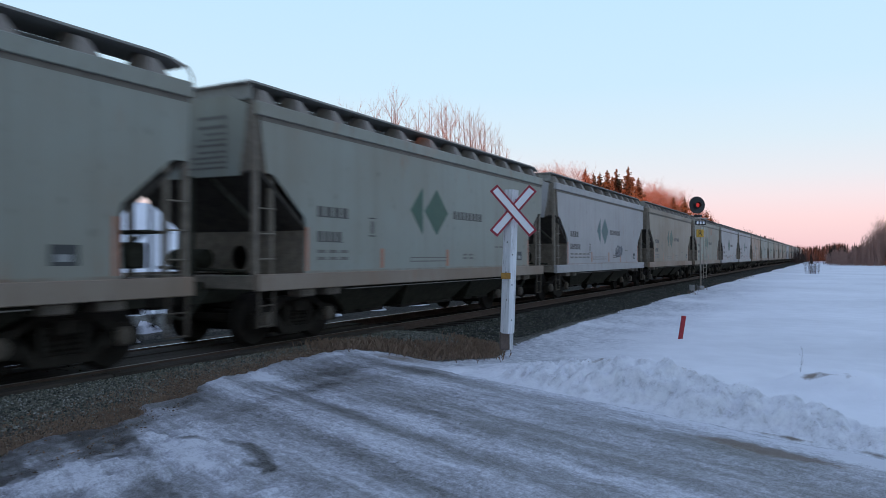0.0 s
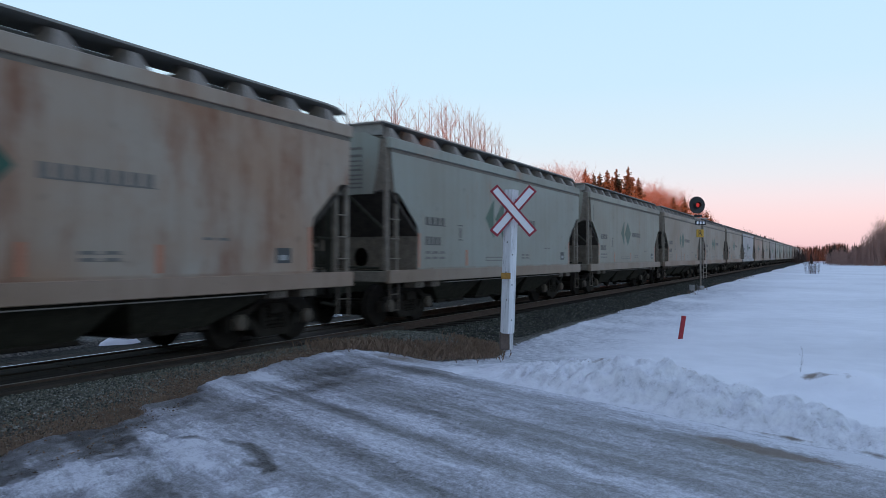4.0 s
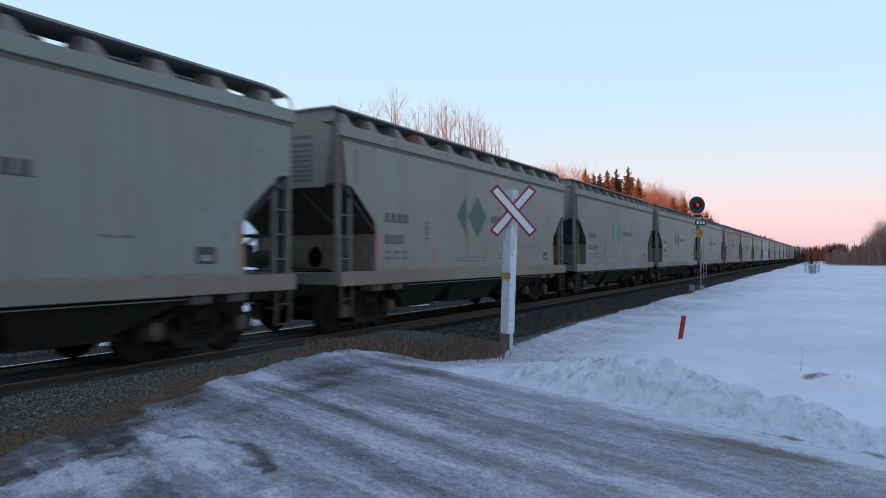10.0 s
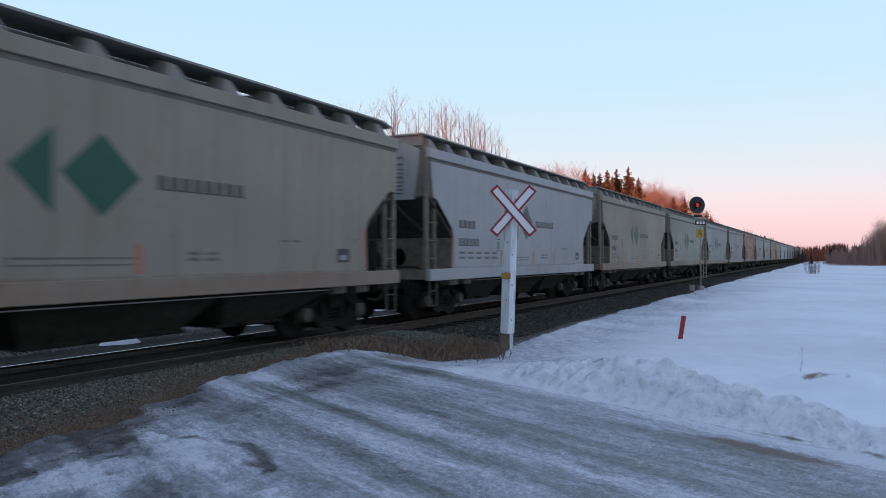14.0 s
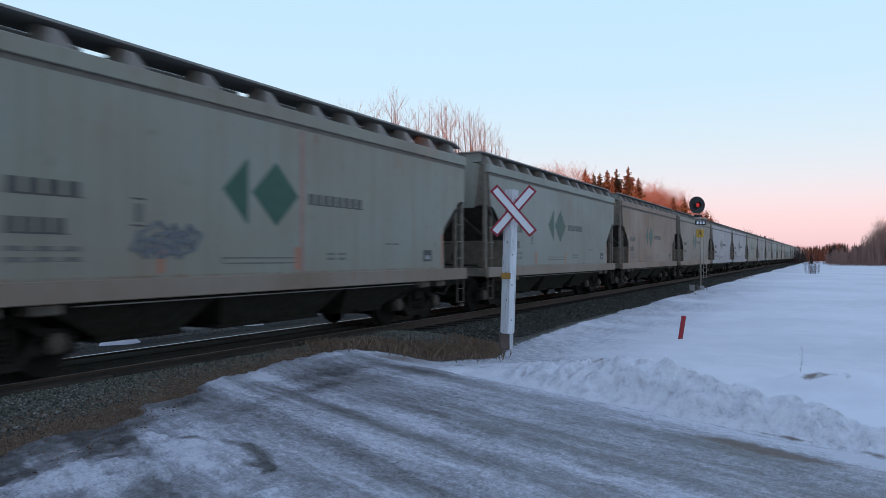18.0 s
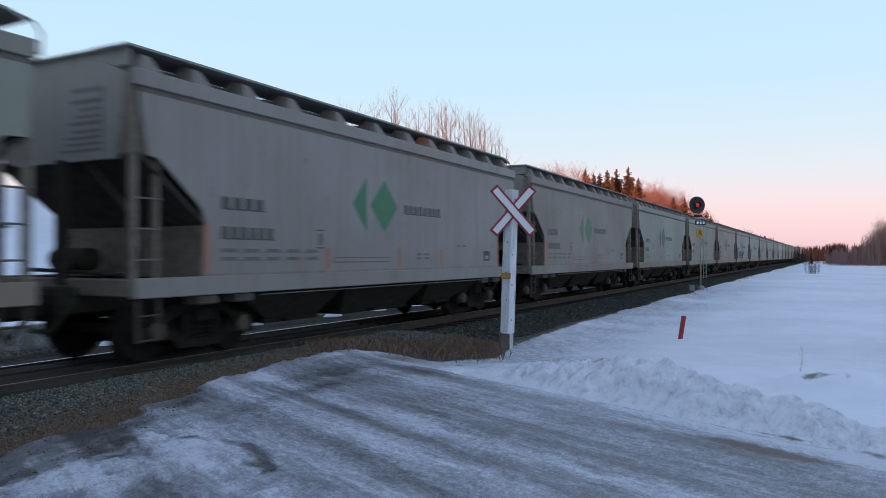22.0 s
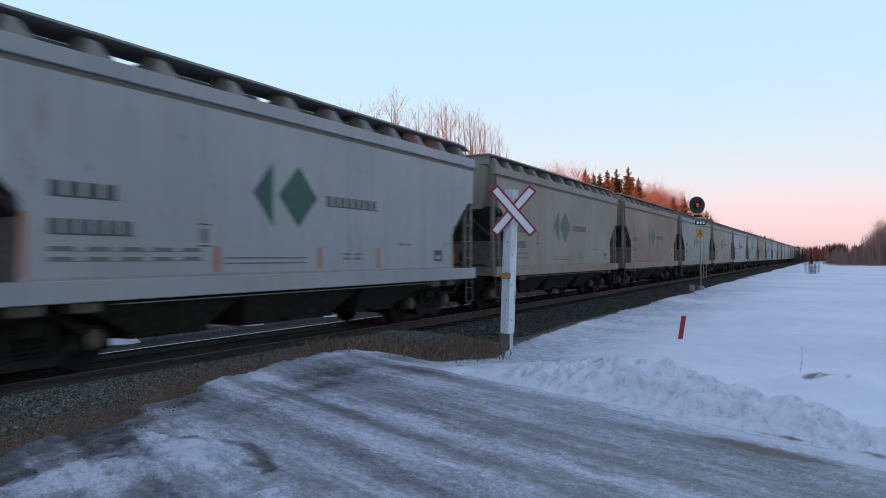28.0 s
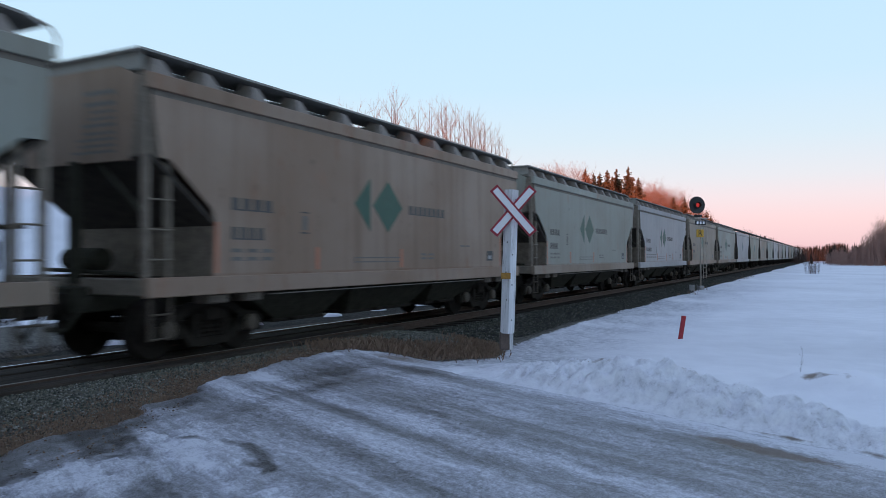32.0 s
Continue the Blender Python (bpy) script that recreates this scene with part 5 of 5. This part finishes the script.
stake = thing("marker_stake", pose(19.45, 3.3, ground_height(19.45, 3.3) - 0.03, 0, 0, TURN), "leaning flat red marker stake in snow", "marker stake")
part("blade", Shape().box(-0.02, 0.02, -0.055, 0.055, -0.2, 0.62, 0.006), STAKE_RED, stake, at=pose(0, 0, 0, 9, 0, 0))
wp = thing("white_post", pose(620, 7.2, -0.5), "white marker post far along the track", "marker post")
part("shaft", Shape().tube((0, 0, -0.3), (0, 0, 6.0), 0.45, sides=8), SIGN_WHITE, wp)


# ---------------------------------------------------------------- trees
def limb(verts, faces, p, q, r0, r1, sides=3):
    d = (q - p).normalized()
    u = d.orthogonal().normalized()
    w = d.cross(u)
    o = len(verts)
    for c, r in ((p, r0), (q, r1)):
        for i in range(sides):
            a = 2 * math.pi * i / sides
            verts.append(tuple(c + r * (math.cos(a) * u + math.sin(a) * w)))
    faces += [(o + i, o + (i + 1) % sides, o + sides + (i + 1) % sides, o + sides + i) for i in range(sides)]


def raw_mesh(name, verts, faces, material):
    me = bpy.data.meshes.new(name)
    me.from_pydata(verts, [], faces)
    me.materials.append(material)
    return me


def bare_tree_meshes(seed, height, spread, twigs):
    """A leafless tree: a tapered trunk and a crown of rising limbs and twigs."""
    rng = random.Random(seed)
    tv, tf, cv, cf = [], [], [], []
    pts = [Vector((0, 0, 0))]
    for i in range(8):
        pts.append(pts[-1] + Vector((rng.uniform(-0.12, 0.12), rng.uniform(-0.12, 0.12), height / 8)))
    for i in range(8):
        limb(tv, tf, pts[i], pts[i + 1], 0.0100 * height * (1 - i / 8.3), 0.0100 * height * (1 - (i + 1) / 8.3), 6)

    def grow(p, d, length, r, level):
        segs = 3 if level < 2 else 2
        for s in range(segs):
            q = p + d * (length / segs)
            limb(cv, cf, p, q, r * (1 - s / segs * 0.6), r * (1 - (s + 1) / segs * 0.6), 3)
            if level < 3:
                for _ in range(2):
                    a = rng.uniform(0, 6.28)
                    side = Vector((math.cos(a), math.sin(a), rng.uniform(0.2, 0.9))).normalized()
                    grow(q, (d * 0.75 + side * 0.5).normalized(), length * rng.uniform(0.35, 0.55), r * 0.45, level + 1)
            p = q
            d = (d + Vector((rng.uniform(-0.12, 0.12), rng.uniform(-0.12, 0.12), 0.10))).normalized()

    for i in range(15):
        h = 0.30 + 0.68 * i / 15
        k = min(7, int(h * 8))
        p = pts[k].lerp(pts[k + 1], h * 8 - k)
        a = i * 2.4 + rng.uniform(-0.4, 0.4)
        d = Vector((math.cos(a), math.sin(a), rng.uniform(0.9, 2.0))).normalized()
        grow(p, d, spread * rng.uniform(0.5, 1.0) * (1.15 - h * 0.75), 0.0030 * height * (1.25 - h), 1)
    return raw_mesh("trunk", tv, tf, BARK_PALE), raw_mesh("crown", cv, cf, TWIG)


def thicket_mesh(seed, height, width, stems, material, thick=0.02):
    """Many thin stems rising from one root."""
    rng = random.Random(seed)
    v, f = [], []
    for _ in range(stems):
        a = rng.uniform(0, 6.28)
        p = Vector((math.cos(a), math.sin(a), 0)) * width * 0.5 * rng.random()
        d = Vector((math.cos(a) * 0.10, math.sin(a) * 0.10, 1)).normalized()
        hgt = height * rng.uniform(0.55, 1.0)
        for s in range(4):
            q = p + d * hgt / 4 + Vector((rng.uniform(-0.1, 0.1), rng.uniform(-0.1, 0.1), 0)) * height * 0.035
            limb(v, f, p, q, thick * (1 - s / 4.5), thick * (1 - (s + 1) / 4.5), 3)
            for _ in range(4):
                b2 = rng.uniform(0, 6.28)
                e = q + Vector((math.cos(b2) * 0.5, math.sin(b2) * 0.5, 1)).normalized() * hgt * rng.uniform(0.12, 0.26)
                limb(v, f, q, e, thick * 0.5, thick * 0.15, 3)
                for _ in range(2):
                    b3 = rng.uniform(0, 6.28)
                    m0 = q.lerp(e, rng.uniform(0.3, 0.9))
                    limb(v, f, m0, m0 + Vector((math.cos(b3) * 0.6, math.sin(b3) * 0.6, 1)).normalized() * hgt * 0.09, thick * 0.3, thick * 0.1, 3)
            p = q
    return raw_mesh("stems", v, f, material)


def spruce_meshes(seed, height, radius):
    rng = random.Random(seed)
    tv, tf, v, f = [], [], [], []
    limb(tv, tf, Vector((0, 0, 0)), Vector((0, 0, height)), 0.016 * height, 0.01, 7)
    for i in range(430):
        k = rng.random() ** 0.9
        z = height * (0.06 + 0.93 * k)
        a = rng.uniform(0, 6.283)
        r = (radius * (1 - k) ** 0.75 + 0.10) * rng.uniform(0.55, 1.12)
        d = Vector((math.cos(a), math.sin(a), 0))
        side = Vector((-d.y, d.x, 0))
        root = Vector((0, 0, z))
        prev = root
        for s in range(3):
            t1 = (s + 1) / 3
            tip = root + d * r * t1 + Vector((0, 0, -0.55 * r * t1 + 0.30 * r * t1 * t1))
            wdt = 0.40 * r * (1.1 - 0.6 * t1) + 0.05
            for sgn in (-1, 1):
                mid = (prev + tip) / 2
                o = len(v)
                v += [tuple(prev), tuple(tip), tuple(mid + side * sgn * wdt + Vector((0, 0, rng.uniform(-0.22, 0.0) * r)))]
                f.append((o, o + 1, o + 2))
                o = len(v)
                v += [tuple(prev), tuple(tip), tuple(mid + side * sgn * wdt * 0.35 - Vector((0, 0, wdt * rng.uniform(0.6, 1.3))))]
                f.append((o, o + 1, o + 2))
            prev = tip
    return raw_mesh("trunk", tv, tf, SPRUCE_BARK), raw_mesh("crown", v, f, SUN_WARMED_NEEDLES)


def plan(px_right, depth):
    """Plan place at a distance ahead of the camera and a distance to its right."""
    a = radians(TURN)
    return depth * math.cos(a) + px_right * math.sin(a), depth * math.sin(a) - px_right * math.cos(a)


FOCAL = 1308.0


def bearing(u, depth):
    return plan((u - 784) / FOCAL * depth, depth)


def plant(name, meshes, u, depth, height, base_height, label, category, group, rng, kind=""):
    x, y = bearing(u, depth)
    ground = ground_height(x, y)
    s = (height - 0.5 - ground) / base_height
    ob = new(name)
    ob.matrix_basis = Matrix.LocRotScale((x, y, ground - 0.1), Euler((0, 0, rng.uniform(0, 6.28))), (s, s, s))
    tagged(ob, label, category, group, kind)
    for nm, me in meshes:
        part(nm, me, None, ob)
    return ob


rng = random.Random(11)
ASPENS = [bare_tree_meshes(20 + i, 12.0, 2.7, 2) for i in range(4)]
for u, depth, top in [(612, 62, 168), (650, 66, 178), (697, 58, 140), (668, 70, 185), (716, 66, 190), (737, 60, 180), (758, 66, 178), (772, 60, 172), (791, 62, 160), (803, 70, 182),
                      (815, 64, 178), (829, 66, 185), (842, 62, 180), (852, 72, 196), (862, 66, 205), (874, 74, 215), (886, 70, 232), (780, 76, 190), (748, 78, 200), (838, 80, 200), (634, 74, 172), (682, 64, 172), (690, 60, 150), (704, 64, 146), (660, 68, 165), (706, 74, 165), (727, 70, 176), (745, 64, 168), (765, 72, 166), (784, 66, 158), (797, 74, 168), (810, 60, 165), (822, 72, 172), (835, 66, 176), (847, 64, 178), (857, 70, 190), (868, 62, 205), (880, 68, 222), (893, 74, 240)]:
    i = rng.randrange(4)
    z = EYE_Z + (454 - top - (3 if u > 735 else 0)) / FOCAL * depth + 0.5
    plant("aspen_tree", [("trunk", ASPENS[i][0]), ("crown", ASPENS[i][1])], u, depth, z, 12.6, "bare leafless aspen with thin rising branches", "tree", "bare aspens beyond the track", rng)
CLUMPS = [thicket_mesh(40 + i, 8.0, 3.6, 70, BUSH_TWIG, 0.018) for i in range(4)]
for i in range(64):
    u = 945 + i * 5.1 + rng.uniform(-4, 4)
    depth = 92 + (u - 945) * 0.22 + rng.uniform(-8, 14)
    line = lerp_table(u, [(945, 352), (960, 330), (980, 314), (1000, 320), (1015, 345), (1030, 354), (1112, 354), (1140, 338), (1190, 352), (1230, 380), (1270, 404)])
    z = EYE_Z + (454 - line - rng.uniform(0, 14)) / FOCAL * depth + 0.5
    plant("willow_thicket", [("brush", CLUMPS[rng.randrange(4)])], u, depth, z, 8.0, "bare reddish willow thicket lit by the low sun", "shrub", "thickets beyond the track", rng)
SPRUCES = [spruce_meshes(60 + i, 13.0, 3.7) for i in range(3)]
for u, depth, top in [(1036, 122, 296), (1051, 126, 304), (1062, 124, 302), (1075, 122, 298), (1091, 124, 296), (1112, 120, 292), (1130, 122, 312), (1192, 134, 344), (1212, 138, 346), (1251, 142, 372), (1258, 150, 380), (1044, 134, 312), (1084, 134, 310)]:
    i = rng.randrange(3)
    z = EYE_Z + (454 - top) / FOCAL * depth + 0.5
    plant("spruce_tree", [("trunk", SPRUCES[i][0]), ("crown", SPRUCES[i][1])], u, depth, z, 13.0, "spruce with the low sun's orange put into its needle colour", "tree", "spruces beyond the track", rng)


def woods(name, spots, label, seed, twigs):
    """Far woods: many stems and small conifers in one mesh."""
    rng = random.Random(seed)
    v, f, mats = [], [], []
    for u, depth, top, conifer in spots:
        x, y = bearing(u, depth)
        z0 = ground_height(x, y) - 0.3
        hgt = max(1.0, EYE_Z + (454 - top) / FOCAL * depth - z0)
        start = len(f)
        if conifer:
            r = hgt * 0.17
            for i in range(9):
                k = i / 9
                rr = r * (1 - k) * rng.uniform(0.8, 1.2) + 0.1
                o = len(v)
                m = 7
                a0 = rng.random()
                for j in range(m):
                    a = a0 + 6.283 * j / m
                    v.append((x + rr * math.cos(a) * rng.uniform(0.6, 1.2), y + rr * math.sin(a) * rng.uniform(0.6, 1.2), z0 + hgt * (0.08 + 0.86 * k) - rng.uniform(0, 0.05) * hgt))
                v.append((x, y, z0 + hgt * (0.08 + 0.86 * k) + hgt * 0.17))
                f += [(o + j, o + (j + 1) % m, o + m) for j in range(m)]
            mats += [0] * (len(f) - start)
        else:
            for _ in range(9):
                p = Vector((x + rng.uniform(-1.8, 1.8), y + rng.uniform(-1.8, 1.8), z0))
                hh = hgt * rng.uniform(0.6, 1.0)
                q = p + Vector((rng.uniform(-0.4, 0.4), rng.uniform(-0.4, 0.4), hh))
                limb(v, f, p, q, 0.05, 0.012, 3)
                for _ in range(38):
                    t1 = rng.uniform(0.15, 0.97)
                    m0 = p.lerp(q, t1)
                    a = rng.uniform(0, 6.28)
                    e = m0 + Vector((math.cos(a) * 0.55, math.sin(a) * 0.55, 1)).normalized() * hh * rng.uniform(0.07, 0.17)
                    limb(v, f, m0, e, 0.026, 0.008, 3)
            mats += [1] * (len(f) - start)
    me = bpy.data.meshes.new(name)
    me.from_pydata(v, [], f)
    me.materials.append(DIMMED_NEEDLES)
    me.materials.append(twigs)
    me.polygons.foreach_set("material_index", mats)
    return tagged(new(name, me), label, "woods", kind="stuff")


spots = []
r2 = random.Random(8)
for i in range(150):
    u = r2.uniform(1470, 1700)
    line = lerp_table(u, [(1470, 446), (1490, 440), (1525, 436), (1540, 415), (1556, 400), (1568, 385), (1700, 370)])
    spots.append((u, r2.uniform(170, 215), line + r2.uniform(-4, 12), False))
woods("roadside_woods", spots, "leafless brown woods at the field's edge, twigs lightened against the shade", 3, LIGHTENED_TWIG)
spots = []
for i in range(220):
    u = r2.uniform(1402, 1500)
    line = lerp_table(u, [(1400, 434), (1430, 436), (1455, 432), (1475, 428), (1500, 432)])
    spots.append((u, r2.uniform(300, 420), line + r2.uniform(-1, 12), r2.random() < 0.45))
for i in range(40):
    u = r2.uniform(1462, 1540)
    spots.append((u, r2.uniform(225, 260), 432 + r2.uniform(-3, 10), True))
woods("distant_woods", spots, "far woods with scattered spruces, coloured dark to tone down the sun", 5, DIMMED_TWIG)
spots = []
for i in range(160):
    u = r2.uniform(1240, 1440)
    line = lerp_table(u, [(1240, 385), (1300, 402), (1355, 414), (1400, 432), (1440, 440)])
    spots.append((u, r2.uniform(190, 330), line + r2.uniform(2, 12), r2.random() < 0.3))
for i in range(60):
    u = r2.uniform(-300, 600)
    spots.append((u, r2.uniform(180, 300), 440 + r2.uniform(-12, 10), r2.random() < 0.2))
woods("trackside_woods", spots, "leafless woods far beyond the railway", 4, DIMMED_TWIG)
# unseen woods added behind the camera, which keep the low sun off the track
r3 = random.Random(9)
v, f = [], []
for i in range(1150):
    x = r3.uniform(-520, 130)
    y = r3.uniform(-95, -62)
    hgt = r3.uniform(16.0, 18.6) + (y + 62) * -0.08
    z0 = -1.2
    o = len(v)
    for k in range(5):
        rr = 3.3 * (1 - k / 5) + 0.3
        for j in range(7):
            a = 6.283 * j / 7 + r3.random() * 0.5
            v.append((x + rr * math.cos(a), y + rr * math.sin(a), z0 + hgt * k / 5))
        v.append((x, y, z0 + hgt * min(1, (k + 2) / 5)))
        f += [(o + k * 8 + j, o + k * 8 + (j + 1) % 7, o + k * 8 + 7) for j in range(7)]
tagged(new("spruce_belt", raw_mesh("spruce_belt", v, f, SUN_WARMED_NEEDLES)), "unseen spruce belt added to keep the low sun off the track", "woods", kind="stuff")

# field bushes, weeds and dead grass
bush_mesh = thicket_mesh(71, 1.5, 1.5, 48, BARK_PALE, 0.009)
for u, base, hgt in [(1437, 486, 1.5), (1458, 468, 0.9), (1470, 469, 0.7), (1448, 466, 0.7), (1482, 467, 0.6)]:
    depth = FOCAL * (EYE_Z + 0.55) / (base - 454)
    plant("field_bush", [("brush", bush_mesh)], u, depth, hgt, 1.5, "bare twiggy bush standing in snow", "bush", "bushes in the field", rng)
weed = thicket_mesh(72, 0.6, 0.05, 1, BARK_PALE, 0.003)
plant("dry_weed", [("stalk", weed)], 1413, 13.3, 0.50, 0.6, "thin dry weed stalk in snow", "weed", "", rng)
for u, depth in [(1470, 118), (1490, 122), (1510, 128), (1478, 140), (1455, 110)]:
    plant("dry_weed", [("stalk", weed)], u, depth, 0.8, 0.6, "thin dry weed stalk in snow", "weed", "weeds at the field's edge", rng)


def grass(name, spots, seed, label):
    rng = random.Random(seed)
    v, f = [], []
    for x, y, n_blades, hgt, rad in spots:
        for _ in range(n_blades):
            a = rng.uniform(0, 6.28)
            px, py = x + rng.gauss(0, rad), y + rng.gauss(0, rad)
            z = ground_height(px, py) if abs(py - TRACK_Y) > 3.2 or px < 15 else -0.42
            h = hgt * rng.uniform(0.4, 1.0)
            lx, ly = math.cos(a) * h * 0.45, math.sin(a) * h * 0.45
            o = len(v)
            w = 0.0016
            v += [(px - w, py + w, z - 0.02), (px + w, py - w, z - 0.02), (px + lx * 0.4, py + ly * 0.4, z + h * 0.7), (px + lx, py + ly, z + h * rng.uniform(0.6, 1.0))]
            f += [(o, o + 1, o + 2), (o + 1, o + 3, o + 2)]
    return tagged(new(name, raw_mesh(name, v, f, DRY_GRASS)), label, "grass", kind="stuff")


r4 = random.Random(14)
tufts = []
for i in range(120):
    x = r4.uniform(10.8, 15.0)
    tufts.append((x, lerp_table(x, GRAVEL_EDGE) + r4.uniform(0.0, 0.9), 34, 0.17, 0.20))
for i in range(260):
    x = r4.uniform(1.6, 10.8)
    tufts.append((x, lerp_table(x, GRAVEL_EDGE) + r4.uniform(-0.05, 0.75), 14, 0.055, 0.15))
for i in range(26):
    x = r4.uniform(36, 75)
    tufts.append((x, 6.75 + r4.uniform(-0.5, 0.3), 6, 0.22, 0.16))
for i in range(300):
    x = r4.uniform(2.0, 7.0)
    tufts.append((x, lerp_table(x, GRAVEL_EDGE) + r4.uniform(-0.12, 0.35), 16, 0.045, 0.10))
grass("dead_grass", tufts, 15, "matted brown dead grass along the gravel edge")
r5 = random.Random(3)
for x, y, rx, ry, hgt in [(10.8, 13.3, 0.55, 0.4, 0.16), (11.9, 13.9, 0.5, 0.4, 0.34), (15.4, 13.8, 0.35, 0.3, 0.16), (18.8, 13.6, 0.45, 0.3, 0.12), (21.6, 13.7, 0.4, 0.3, 0.14), (24.5, 13.8, 0.6, 0.4, 0.2)]:
    v, f = [(0, 0, hgt)], []
    for ring in range(1, 6):
        for j in range(18):
            a = 6.283 * j / 18
            rr = ring / 5 * (1 + 0.35 * noise.noise(Vector((math.cos(a) * 1.3 + x, math.sin(a) * 1.3, y))))
            v.append((rx * rr * math.cos(a), ry * rr * math.sin(a), hgt * (1 - (ring / 5) ** 2) * r5.uniform(0.55, 1.25) - (0.03 if ring == 5 else 0)))
    f += [(0, 1 + j, 1 + (j + 1) % 18) for j in range(18)]
    for ring in range(4):
        f += [(1 + ring * 18 + j, 19 + ring * 18 + j, 19 + ring * 18 + (j + 1) % 18, 1 + ring * 18 + (j + 1) % 18) for j in range(18)]
    me = raw_mesh("snow_mound", v, f, SNOW)
    me.polygons.foreach_set("use_smooth", [True] * len(me.polygons))
    hp = tagged(new("snow_mound", me), "leftover heap of old snow on the dark ballast", "snow heap", "snow heaps beyond the track")
    hp.matrix_basis = pose(x, y, -0.20 - 0.08 * (y - TRACK_Y - 1.75) / 2.85 - 0.005)

# ---------------------------------------------------------------- the train's run
LEAD = 9.34           # leading post of the first whole car, at the start
RUN = [(0, 0.05), (1, 25.49), (2, 50.74), (3, 75.94), (6, 151.24), (7, 176.8), (8, 202.05), (9, 227.37), (10, 252.73), (11, 278.22), (12, 303.45), (13, 328.65), (14, 354.2), (17, 430.32), (18, 455.83), (19, 481.2), (20, 506.64), (21, 532.24), (22, 557.46), (23, 582.86), (24, 608.48), (25, 633.81), (28, 710.3), (29, 735.89), (30, 761.5), (31, 786.91), (32, 812.25)]


def motions():
    for k, car in enumerate(cars):
        x0 = LEAD + HX + (k - 2) * CAR
        walk(car, [(t, pose(x0 - d, TRACK_Y, 0)) for t, d in RUN])


motions()
